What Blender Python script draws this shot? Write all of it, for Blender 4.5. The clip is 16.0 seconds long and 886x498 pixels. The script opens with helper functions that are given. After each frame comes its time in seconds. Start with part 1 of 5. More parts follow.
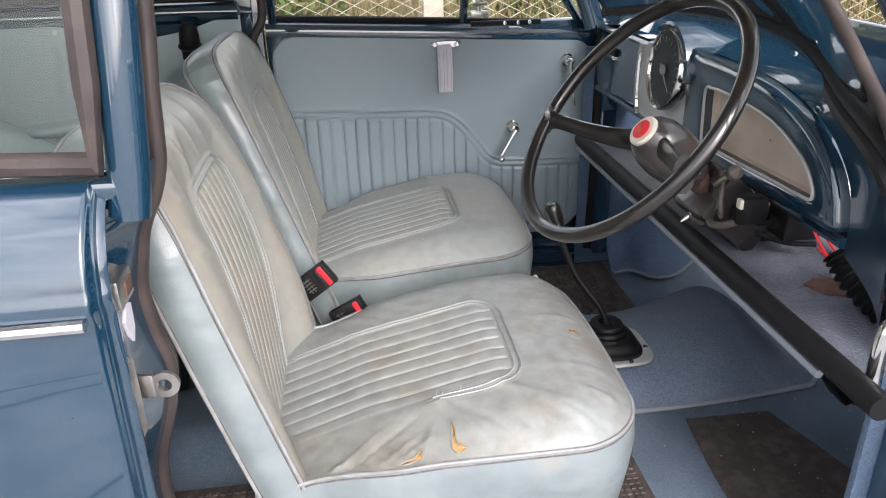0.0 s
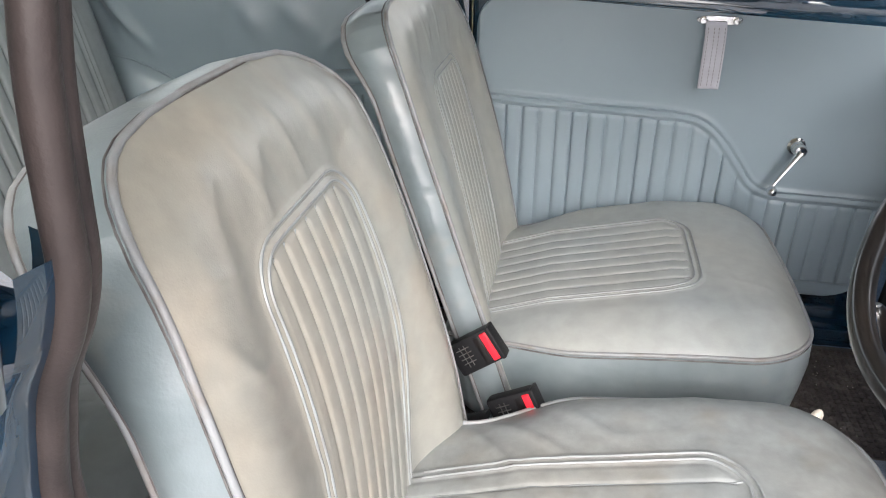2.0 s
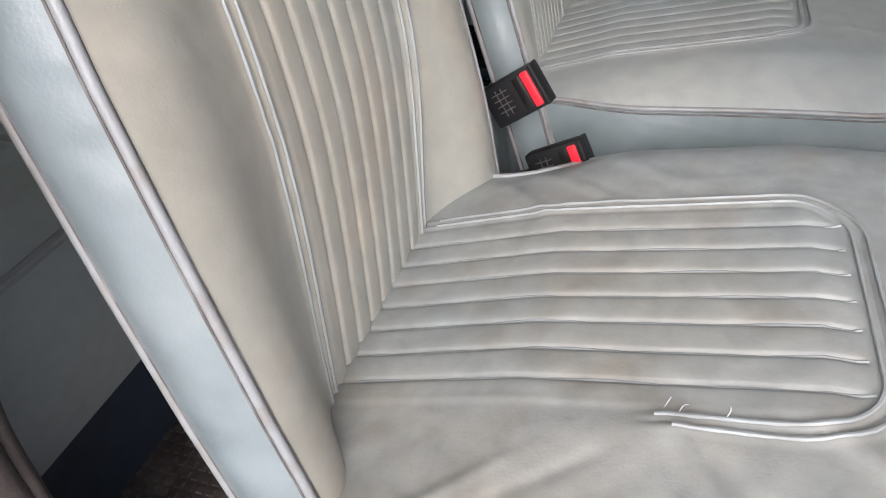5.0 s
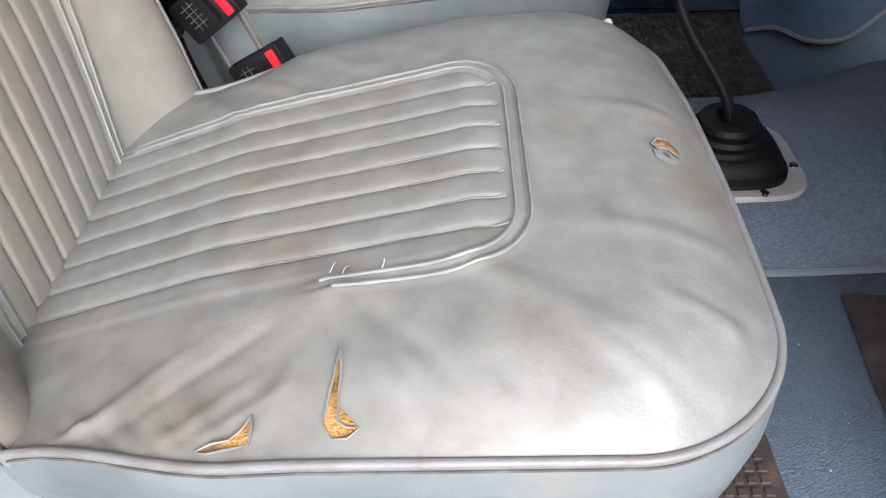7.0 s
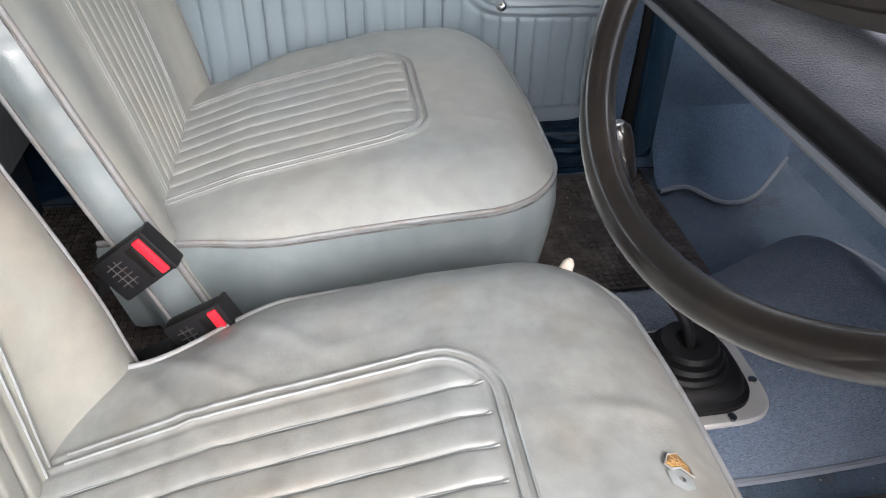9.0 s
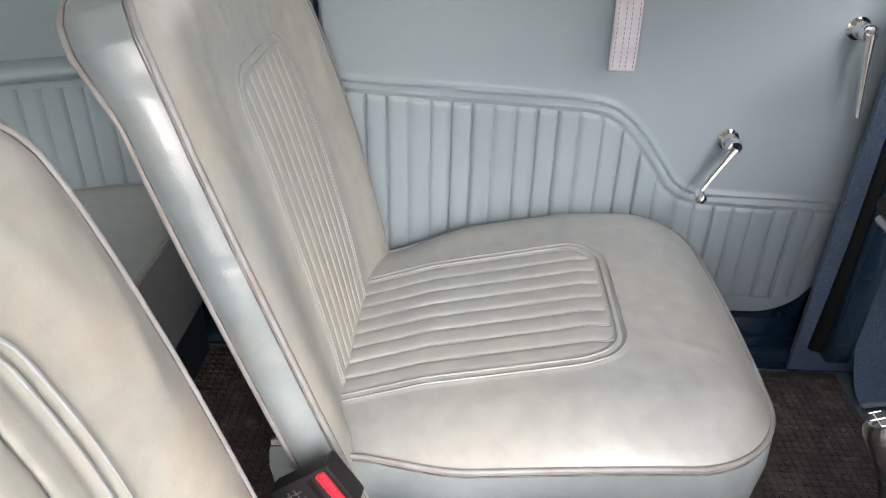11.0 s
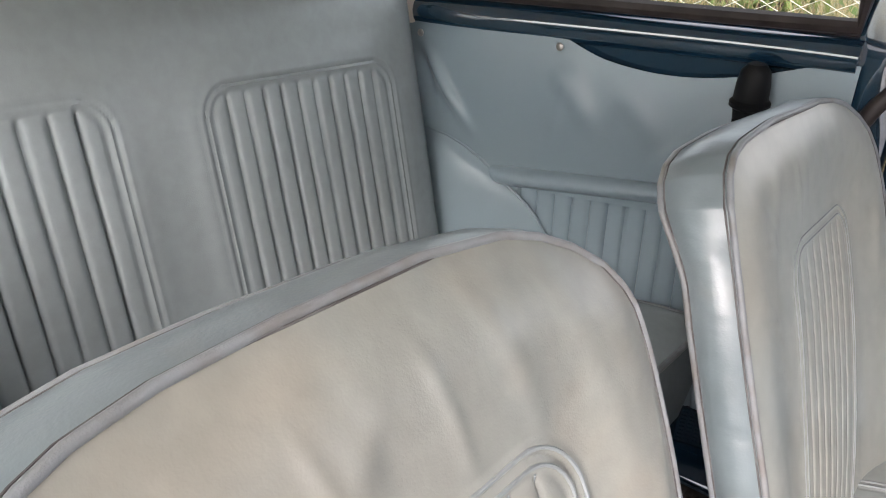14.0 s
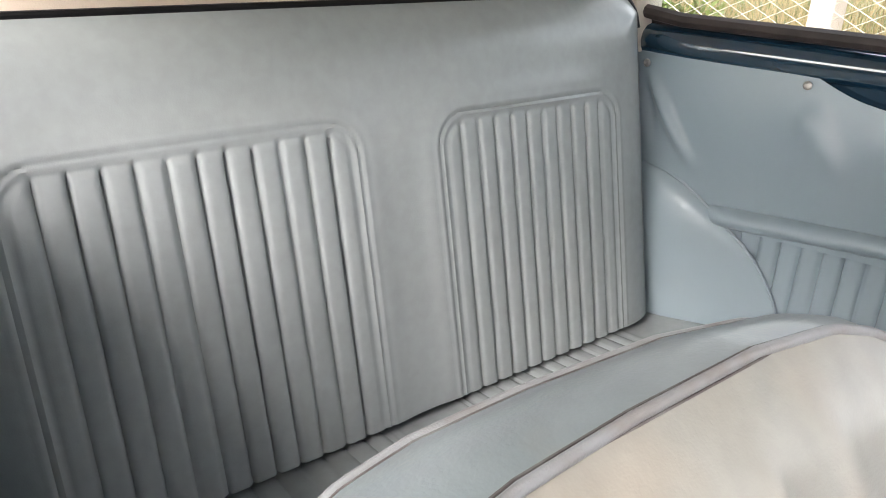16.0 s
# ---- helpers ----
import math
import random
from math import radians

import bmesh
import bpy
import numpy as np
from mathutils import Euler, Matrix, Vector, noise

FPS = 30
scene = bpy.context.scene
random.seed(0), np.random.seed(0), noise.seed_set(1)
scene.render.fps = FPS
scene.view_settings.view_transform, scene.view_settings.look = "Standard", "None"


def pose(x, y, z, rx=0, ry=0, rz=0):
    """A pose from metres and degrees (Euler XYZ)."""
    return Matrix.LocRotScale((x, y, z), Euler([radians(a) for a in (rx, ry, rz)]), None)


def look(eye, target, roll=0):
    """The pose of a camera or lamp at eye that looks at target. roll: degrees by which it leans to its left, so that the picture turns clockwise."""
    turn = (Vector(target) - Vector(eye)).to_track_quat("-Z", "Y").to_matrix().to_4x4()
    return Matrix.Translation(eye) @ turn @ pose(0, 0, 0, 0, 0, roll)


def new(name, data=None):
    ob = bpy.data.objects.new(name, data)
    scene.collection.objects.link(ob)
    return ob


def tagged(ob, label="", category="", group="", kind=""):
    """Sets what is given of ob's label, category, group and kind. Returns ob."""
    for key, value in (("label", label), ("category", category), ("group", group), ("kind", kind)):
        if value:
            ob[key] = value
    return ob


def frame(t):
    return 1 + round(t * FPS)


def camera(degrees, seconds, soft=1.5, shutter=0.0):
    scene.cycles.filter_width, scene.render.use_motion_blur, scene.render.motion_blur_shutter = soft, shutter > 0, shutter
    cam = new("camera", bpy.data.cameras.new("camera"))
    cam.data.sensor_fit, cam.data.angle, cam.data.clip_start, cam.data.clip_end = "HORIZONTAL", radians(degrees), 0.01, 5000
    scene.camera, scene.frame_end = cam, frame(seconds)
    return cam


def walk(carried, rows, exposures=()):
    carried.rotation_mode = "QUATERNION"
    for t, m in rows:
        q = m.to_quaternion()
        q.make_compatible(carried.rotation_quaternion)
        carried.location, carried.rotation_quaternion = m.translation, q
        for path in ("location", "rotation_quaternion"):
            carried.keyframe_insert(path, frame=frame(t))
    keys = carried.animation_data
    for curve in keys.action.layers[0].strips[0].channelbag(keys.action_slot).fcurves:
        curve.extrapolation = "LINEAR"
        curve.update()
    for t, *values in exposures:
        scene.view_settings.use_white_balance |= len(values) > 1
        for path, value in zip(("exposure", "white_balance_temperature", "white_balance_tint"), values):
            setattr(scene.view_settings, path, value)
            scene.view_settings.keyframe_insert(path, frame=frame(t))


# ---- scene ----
cam = camera(62.5, 16.0, soft=1.05)
PATH = [
    (0, (-0.034, -1.274, 1.261), (0.186, 0.534, 0.436), -1.5),
    (0.5, (-0.045, -1.128, 1.25), (0.158, 0.675, 0.408), -1.5),
    (1, (-0.047, -1.007, 1.231), (0.041, 0.797, 0.371), -1.2),
    (1.5, (-0.02, -0.881, 1.221), (-0.128, 0.912, 0.34), -0.6),
    (2, (-0.028, -0.792, 1.194), (-0.344, 0.962, 0.286), 0.3),
    (2.5, (-0.032, -0.73, 1.168), (-0.517, 0.965, 0.224), 1.1),
    (3, (-0.044, -0.696, 1.126), (-0.629, 0.936, 0.129), 1.3),
    (3.2, (-0.044, -0.681, 1.106), (-0.649, 0.927, 0.082), 1.4),
    (5.3, (0.038, -0.725, 0.976), (-0.398, 0.772, -0.277), -2.6),
    (5.5, (0.05, -0.728, 0.97), (-0.343, 0.762, -0.304), -3.0),
    (6, (0.075, -0.737, 0.955), (-0.19, 0.74, -0.367), -2.7),
    (6.5, (0.108, -0.745, 0.95), (-0.036, 0.717, -0.407), -2.5),
    (7, (0.141, -0.732, 0.962), (0.102, 0.729, -0.403), -2.1),
    (7.5, (0.156, -0.71, 0.985), (0.213, 0.765, -0.365), -1.2),
    (8, (0.15, -0.678, 1.01), (0.298, 0.824, -0.303), -0.0),
    (8.5, (0.117, -0.623, 1.041), (0.352, 0.906, -0.226), 1.2),
    (8.7, (0.101, -0.6, 1.056), (0.364, 0.94, -0.192), 1.6),
    (10.8, (-0.016, -0.436, 1.145), (0.031, 1.269, 0.101), 1.6),
    (11, (-0.005, -0.427, 1.158), (-0.051, 1.29, 0.133), 1.6),
    (11.5, (0.029, -0.428, 1.193), (-0.266, 1.292, 0.216), 1.3),
    (12, (0.039, -0.44, 1.207), (-0.511, 1.243, 0.277), 0.9),
    (12.5, (0.038, -0.446, 1.206), (-0.706, 1.182, 0.313), 0.7),
    (13, (0.01, -0.448, 1.206), (-0.892, 1.113, 0.34), 0.8),
    (13.5, (-0.038, -0.454, 1.212), (-1.08, 1.033, 0.373), 1.1),
    (14, (-0.08, -0.458, 1.214), (-1.249, 0.948, 0.402), 1.4),
    (14.5, (-0.115, -0.468, 1.218), (-1.391, 0.851, 0.422), 1.5),
    (15, (-0.152, -0.479, 1.23), (-1.492, 0.771, 0.429), 2.3),
    (15.5, (-0.158, -0.493, 1.235), (-1.567, 0.681, 0.438), 1.9),
    (16, (-0.167, -0.502, 1.235), (-1.623, 0.613, 0.437), 1.5),
]
walk(cam, [(t, look(eye, target, roll)) for t, eye, target, roll in PATH],
     exposures=[(0.0, 0.98, 6480, 15), (1.5, 1.10, 6500, 14), (2.5, 1.30, 6430, 14), (6.0, 0.71, 6400, 16), (8.5, 1.17, 6420, 15), (11.0, 1.55, 6750, 17), (13.0, 1.34, 6550, 17), (14.5, 1.46, 6480, 17), (16.0, 1.89, 6620, 18)])


# ---- light, sky, exposure ----
world = bpy.data.worlds.new("sky")
scene.world = world
world.use_nodes = True
wn = world.node_tree
sky = wn.nodes.new("ShaderNodeTexSky")
sky.sky_type, sky.sun_disc = "NISHITA", False
SUN_WAY = Vector((0.22, -0.78, 0.58)).normalized()
sky.sun_elevation, sky.sun_rotation = math.asin(SUN_WAY.z), math.atan2(SUN_WAY.x, SUN_WAY.y)
sky.dust_density, sky.air_density = 4.0, 1.0
grey = wn.nodes.new("ShaderNodeHueSaturation")
grey.inputs["Saturation"].default_value = 0.35
wn.links.new(sky.outputs[0], grey.inputs["Color"])
cloud, coords, cover_, white = (wn.nodes.new(k) for k in ("ShaderNodeTexNoise", "ShaderNodeTexCoord", "ShaderNodeMapRange", "ShaderNodeMix"))
cloud.inputs["Scale"].default_value, cloud.inputs["Detail"].default_value, cloud.inputs["Distortion"].default_value = 3.2, 7.0, 0.5
cover_.inputs["From Min"].default_value, cover_.inputs["From Max"].default_value, cover_.inputs["To Max"].default_value = 0.46, 0.66, 0.8
white.data_type, white.inputs["B"].default_value = "RGBA", (9.0, 9.1, 9.4, 1)
wn.links.new(coords.outputs["Generated"], cloud.inputs["Vector"])
wn.links.new(cloud.outputs["Fac"], cover_.inputs["Value"])
wn.links.new(cover_.outputs["Result"], white.inputs["Factor"])
wn.links.new(grey.outputs[0], white.inputs["A"])
wn.links.new(white.outputs["Result"], wn.nodes["Background"].inputs[0])
wn.nodes["Background"].inputs[1].default_value = 0.20
sun = new("sun", bpy.data.lights.new("sun", "SUN"))
sun.data.energy, sun.data.angle, sun.data.color = 1.4, radians(30), (1.0, 0.97, 0.93)
sun.matrix_world = look((0, 0, 30), Vector((0, 0, 30)) - SUN_WAY)


# ---- materials ----
def material(name, color, rough=0.5, metal=0.0, coat=0.0, color2=None, scale=6.0, mix=(0.35, 0.65), grain=0.0, grain_scale=400.0,
             relief=0.0, relief_scale=30.0, spots=None, spot_scale=25.0, spot_at=0.62, sheen=0.0, specular=0.5, mottle=None, crease=None, coat_ior=1.5, spot_soft=0.12):
    """A procedural surface: two colours in patches, stains, fine grain and soft relief, all at real size."""
    m = bpy.data.materials.new(name)
    m.use_nodes = True
    nt = m.node_tree
    b = nt.nodes["Principled BSDF"]
    b.inputs["Base Color"].default_value = (*color, 1)
    b.inputs["Roughness"].default_value, b.inputs["Metallic"].default_value = rough, metal
    b.inputs["Coat Weight"].default_value, b.inputs["Coat Roughness"].default_value = coat, 0.02
    b.inputs["Coat IOR"].default_value = coat_ior
    b.inputs["Sheen Weight"].default_value = sheen
    b.inputs["Specular IOR Level"].default_value = specular
    tc = nt.nodes.new("ShaderNodeTexCoord")

    def noise_at(s, detail=4.0, distortion=0.0):
        n = nt.nodes.new("ShaderNodeTexNoise")
        n.inputs["Scale"].default_value, n.inputs["Detail"].default_value, n.inputs["Distortion"].default_value = s, detail, distortion
        nt.links.new(tc.outputs["Object"], n.inputs["Vector"])
        return n

    def ramp(src, lo, hi):
        r = nt.nodes.new("ShaderNodeMapRange")
        r.inputs["From Min"].default_value, r.inputs["From Max"].default_value = lo, hi
        nt.links.new(src, r.inputs["Value"])
        return r.outputs["Result"]

    def blend(fac, a, c):
        x = nt.nodes.new("ShaderNodeMix")
        x.data_type = "RGBA"
        nt.links.new(fac, x.inputs["Factor"])
        for sock, v in ((x.inputs["A"], a), (x.inputs["B"], c)):
            if isinstance(v, tuple):
                sock.default_value = (*v, 1)
            else:
                nt.links.new(v, sock)
        return x.outputs["Result"]

    out = tuple(color)
    if color2:
        n = noise_at(scale, 3.0)
        out = blend(ramp(n.outputs["Fac"], *mix), out, tuple(color2))
    if spots:
        n = noise_at(spot_scale, 3.0)
        out = blend(ramp(n.outputs["Fac"], spot_at, spot_at + spot_soft), out, tuple(spots))
    if mottle:
        s, lo, hi = mottle
        n = noise_at(s, 8.0, 0.2)
        r = nt.nodes.new("ShaderNodeMapRange")
        r.inputs["From Min"].default_value, r.inputs["From Max"].default_value = 0.32, 0.68
        r.inputs["To Min"].default_value, r.inputs["To Max"].default_value = lo, hi
        nt.links.new(n.outputs["Fac"], r.inputs["Value"])
        x = nt.nodes.new("ShaderNodeMix")
        x.data_type, x.blend_type = "RGBA", "MULTIPLY"
        x.inputs["Factor"].default_value = 1.0
        if isinstance(out, tuple):
            x.inputs["A"].default_value = (*out, 1)
        else:
            nt.links.new(out, x.inputs["A"])
        nt.links.new(r.outputs["Result"], x.inputs["B"])
        out = x.outputs["Result"]
    last = None
    if crease:
        amount, turn, size = crease
        mp = nt.nodes.new("ShaderNodeMapping")
        mp.inputs["Rotation"].default_value, mp.inputs["Scale"].default_value = tuple(radians(a) for a in turn), size
        nt.links.new(tc.outputs["Object"], mp.inputs["Vector"])
        n = nt.nodes.new("ShaderNodeTexNoise")
        n.inputs["Scale"].default_value, n.inputs["Detail"].default_value, n.inputs["Roughness"].default_value, n.inputs["Distortion"].default_value = 1.0, 1.5, 0.4, 0.4
        nt.links.new(mp.outputs["Vector"], n.inputs["Vector"])
        bp = nt.nodes.new("ShaderNodeBump")
        bp.inputs["Strength"].default_value, bp.inputs["Distance"].default_value = 1.0, amount
        nt.links.new(n.outputs["Fac"], bp.inputs["Height"])
        last = bp.outputs["Normal"]
    if not isinstance(out, tuple):
        nt.links.new(out, b.inputs["Base Color"])
    for amount, s, det in ((relief, relief_scale, 4.0), (grain, grain_scale, 2.0)):
        if amount:
            n = noise_at(s, det)
            bp = nt.nodes.new("ShaderNodeBump")
            bp.inputs["Strength"].default_value, bp.inputs["Distance"].default_value = 1.0, amount
            nt.links.new(n.outputs["Fac"], bp.inputs["Height"])
            if last:
                nt.links.new(last, bp.inputs["Normal"])
            last = bp.outputs["Normal"]
    if last:
        nt.links.new(last, b.inputs["Normal"])
    return m


def glass(name, tint=(1, 1, 1), rough=0.0):
    """A thin pane: clear, with a mirror reflection that grows towards grazing."""
    m = bpy.data.materials.new(name)
    m.use_nodes = True
    nt = m.node_tree
    nt.nodes.remove(nt.nodes["Principled BSDF"])
    clear, gloss, mix, fres = (nt.nodes.new("ShaderNode" + k) for k in ("BsdfTransparent", "BsdfGlossy", "MixShader", "Fresnel"))
    clear.inputs["Color"].default_value, gloss.inputs["Roughness"].default_value, fres.inputs["IOR"].default_value = (*tint, 1), rough, 1.5
    nt.links.new(fres.outputs[0], mix.inputs[0])
    nt.links.new(clear.outputs[0], mix.inputs[1])
    nt.links.new(gloss.outputs[0], mix.inputs[2])
    nt.links.new(mix.outputs[0], nt.nodes["Material Output"].inputs[0])
    return m


M_FACE_N = material("worn_leather_driver", (0.305, 0.282, 0.238), 0.31, color2=(0.245, 0.268, 0.255), scale=4, mix=(0.25, 0.75), grain=0.00013, grain_scale=600, relief=0.0009, relief_scale=26, spots=(0.33, 0.29, 0.235), spot_scale=8, spot_at=0.48, spot_soft=0.3, specular=0.6, mottle=(45, 0.92, 1.06), crease=(0.0018, (0, 12, 10), (14, 18, 3.5)))
M_FACE_F = material("worn_leather_passenger", (0.375, 0.353, 0.297), 0.31, color2=(0.30, 0.327, 0.315), scale=4, mix=(0.25, 0.75), grain=0.00011, grain_scale=600, relief=0.0008, relief_scale=22, specular=0.6, mottle=(45, 0.93, 1.05), crease=(0.0020, (0, 12, -8), (14, 18, 3.5)))
M_CUSH_N = material("worn_leather_cushion", (0.272, 0.262, 0.234), 0.45, color2=(0.225, 0.255, 0.265), scale=4.0, mix=(0.25, 0.75), grain=0.00015, grain_scale=500, relief=0.0011, relief_scale=24, specular=0.6, mottle=(38, 0.82, 1.12), spots=(0.21, 0.19, 0.16), spot_scale=14, spot_at=0.50, spot_soft=0.35, crease=(0.0024, (0, 0, 38), (7, 20, 10)))
M_CUSH_F = material("leather_cushion_passenger", (0.325, 0.325, 0.297), 0.40, color2=(0.275, 0.302, 0.302), scale=4.5, mix=(0.25, 0.75), grain=0.00012, grain_scale=500, relief=0.0008, relief_scale=22, specular=0.6, mottle=(38, 0.92, 1.06), crease=(0.0016, (0, 0, 30), (7, 16, 10)))
M_GUSSET = material("pale_blue_leather", (0.205, 0.238, 0.248), 0.31, color2=(0.155, 0.188, 0.200), scale=8, mix=(0.35, 0.7), grain=0.00018, grain_scale=450, relief=0.0016, relief_scale=18, specular=0.7, mottle=(30, 0.92, 1.06), spots=(0.235, 0.24, 0.225), spot_scale=9, spot_at=0.62, crease=(0.0060, (0, -18, 0), (8, 8, 22)))
M_SEAM = material("pale_blue_seam_leather", (0.262, 0.285, 0.288), 0.42, color2=(0.22, 0.228, 0.225), scale=25, mix=(0.4, 0.65), grain=0.0001, grain_scale=700, specular=0.6)
# Dark welt seam lines: the contact shade along the piping is in this colour.
M_SEAM_SHADE = material("shaded_welt_seam", (0.085, 0.075, 0.072), 0.7, color2=(0.17, 0.165, 0.16), scale=40, mix=(0.45, 0.7))
M_PIPING = material("grey_piping", (0.245, 0.255, 0.262), 0.36, color2=(0.20, 0.185, 0.175), scale=30, mix=(0.45, 0.7), grain=0.0003, grain_scale=900)
M_REAR = material("grey_blue_vinyl", (0.322, 0.352, 0.352), 0.25, color2=(0.305, 0.334, 0.336), scale=4, mix=(0.35, 0.7), grain=0.00012, grain_scale=650, relief=0.0006, relief_scale=16, specular=0.8, mottle=(60, 0.96, 1.04), crease=(0.003, (0, 0, 0), (4, 9, 5)))
M_VINYL = material("blue_door_vinyl", (0.285, 0.352, 0.388), 0.32, color2=(0.265, 0.332, 0.37), scale=5, mix=(0.35, 0.7), grain=0.00010, grain_scale=700, relief=0.0006, relief_scale=12, spots=(0.25, 0.32, 0.365), spot_scale=40, spot_at=0.74)
M_PAINT = material("dark_blue_paint", (0.005, 0.028, 0.055), 0.30, specular=0.15, coat=1.0, coat_ior=2.1, color2=(0.006, 0.034, 0.065), scale=3, spots=(0.014, 0.045, 0.078), spot_scale=60, spot_at=0.7, relief=0.0001, relief_scale=40)
M_CARPET = material("blue_carpet", (0.135, 0.195, 0.27), 0.95, color2=(0.10, 0.15, 0.215), scale=9, mix=(0.35, 0.65), grain=0.004, grain_scale=450, spots=(0.10, 0.095, 0.095), spot_scale=11, spot_at=0.66, sheen=0.25, specular=0.1, mottle=(220, 0.85, 1.15))
M_CARPET2 = material("grey_blue_carpet", (0.115, 0.13, 0.165), 0.95, color2=(0.07, 0.085, 0.115), scale=14, mix=(0.35, 0.65), grain=0.004, grain_scale=380, sheen=0.25, specular=0.1, mottle=(230, 0.78, 1.22))
M_TUNNEL = material("faded_tunnel_carpet", (0.20, 0.25, 0.33), 0.95, color2=(0.145, 0.19, 0.265), scale=8, mix=(0.3, 0.7), grain=0.004, grain_scale=420, spots=(0.13, 0.13, 0.13), spot_scale=10, spot_at=0.62, spot_soft=0.3, sheen=0.25, specular=0.1, mottle=(220, 0.82, 1.18))
M_KICK = material("dark_blue_carpet", (0.11, 0.165, 0.25), 0.95, color2=(0.075, 0.12, 0.19), scale=7, mix=(0.3, 0.7), grain=0.003, grain_scale=450, sheen=0.15, specular=0.1, mottle=(200, 0.85, 1.15))
M_NAVY = material("navy_vinyl", (0.030, 0.043, 0.065), 0.5, color2=(0.022, 0.032, 0.05), scale=8, grain=0.0002, grain_scale=500, mottle=(40, 0.85, 1.1))
M_BINDING = material("carpet_binding", (0.26, 0.285, 0.32), 0.7, grain=0.0006, grain_scale=500)
M_RUBBER = material("worn_rubber", (0.066, 0.053, 0.048), 0.6, color2=(0.125, 0.105, 0.092), scale=35, mix=(0.45, 0.7), grain=0.0006, grain_scale=300, relief=0.001, relief_scale=60)
M_SEAL = material("grey_brown_rubber_seal", (0.034, 0.027, 0.026), 0.45, color2=(0.058, 0.045, 0.042), scale=20, grain=0.0003, grain_scale=400, spots=(0.20, 0.155, 0.13), spot_scale=90, spot_at=0.74, specular=0.35)
M_BLACK = material("black_plastic", (0.009, 0.009, 0.010), 0.5, grain=0.0002, grain_scale=800, specular=0.22)
M_WHEEL = material("worn_black_bakelite", (0.008, 0.007, 0.007), 0.28, color2=(0.018, 0.014, 0.012), scale=18, mix=(0.45, 0.7), specular=0.3, coat=0.9, relief=0.0003, relief_scale=80)
M_HUB = material("brown_grey_hub", (0.032, 0.027, 0.026), 0.24, color2=(0.055, 0.046, 0.042), scale=12, coat=0.5)
M_CHROME = material("chrome", (0.82, 0.82, 0.82), 0.10, metal=1.0, color2=(0.7, 0.69, 0.67), scale=40, relief=0.0001, relief_scale=90)
M_STEEL = material("tarnished_steel", (0.55, 0.53, 0.5), 0.32, metal=1.0, color2=(0.38, 0.32, 0.27), scale=45, mix=(0.5, 0.75), relief=0.0004, relief_scale=140)
M_SILVER = material("silver_painted_metal", (0.60, 0.60, 0.59), 0.38, metal=0.25, color2=(0.50, 0.50, 0.49), scale=12, relief=0.0002, relief_scale=80)
M_RED = material("red_plastic", (0.75, 0.02, 0.035), 0.3)
M_WHITE = material("cream_enamel", (0.72, 0.68, 0.6), 0.3, color2=(0.6, 0.55, 0.47), scale=40)
M_STRAP = material("pale_grey_webbing", (0.62, 0.61, 0.66), 0.6, color2=(0.54, 0.53, 0.58), scale=30, grain=0.0006, grain_scale=500)
M_FOAM = material("yellow_foam", (0.50, 0.29, 0.10), 0.95, color2=(0.20, 0.11, 0.045), scale=75, mix=(0.4, 0.6), grain=0.002, grain_scale=500)
M_BEIGE = material("beige_fibreboard", (0.66, 0.57, 0.47), 0.85, color2=(0.55, 0.47, 0.385), scale=9, spots=(0.12, 0.08, 0.06), spot_scale=35, spot_at=0.75, grain=0.0006, grain_scale=300)
M_LINER = material("cream_headlining", (0.72, 0.66, 0.57), 0.85, color2=(0.66, 0.60, 0.51), scale=6, grain=0.0006, grain_scale=400)
M_DIAL = material("dark_dial_face", (0.022, 0.032, 0.033), 0.6, color2=(0.018, 0.026, 0.027), scale=30, specular=0.2, coat=0.35)
M_INK = material("pale_dial_print", (0.30, 0.31, 0.29), 0.6)
M_RUST = material("rusty_steel", (0.12, 0.06, 0.04), 0.7, color2=(0.06, 0.035, 0.03), scale=25, relief=0.0006, relief_scale=90)
M_WIRE_R = material("red_wire", (0.6, 0.02, 0.03), 0.4)
M_WIRE_Y = material("yellow_wire", (0.6, 0.4, 0.08), 0.4)
M_FENCE = material("galvanised_wire", (0.66, 0.62, 0.54), 0.55, metal=0.1, color2=(0.5, 0.47, 0.4), scale=20)
M_POST = material("concrete_post", (0.50, 0.42, 0.35), 0.85, color2=(0.40, 0.34, 0.29), scale=8, grain=0.001, grain_scale=120)
M_ROAD = material("worn_paving", (0.34, 0.34, 0.34), 0.85, color2=(0.24, 0.24, 0.245), scale=3, mix=(0.35, 0.65), grain=0.003, grain_scale=90, spots=(0.16, 0.16, 0.16), spot_scale=1.2, spot_at=0.62)
rt = M_ROAD.node_tree
vor, edge_, dark, geo = (rt.nodes.new(k) for k in ("ShaderNodeTexVoronoi", "ShaderNodeMapRange", "ShaderNodeMix", "ShaderNodeTexCoord"))
vor.feature, vor.inputs["Scale"].default_value = "DISTANCE_TO_EDGE", 1.1
edge_.inputs["From Max"].default_value, edge_.inputs["To Min"].default_value, edge_.inputs["To Max"].default_value = 0.018, 0.25, 1.0
dark.data_type, dark.blend_type, dark.inputs["Factor"].default_value = "RGBA", "MULTIPLY", 1.0
rb = rt.nodes["Principled BSDF"].inputs["Base Color"]
rt.links.new(geo.outputs["Object"], vor.inputs["Vector"])
rt.links.new(vor.outputs["Distance"], edge_.inputs["Value"])
rt.links.new(rb.links[0].from_socket, dark.inputs["A"])
rt.links.new(edge_.outputs["Result"], dark.inputs["B"])
rt.links.new(dark.outputs["Result"], rb)
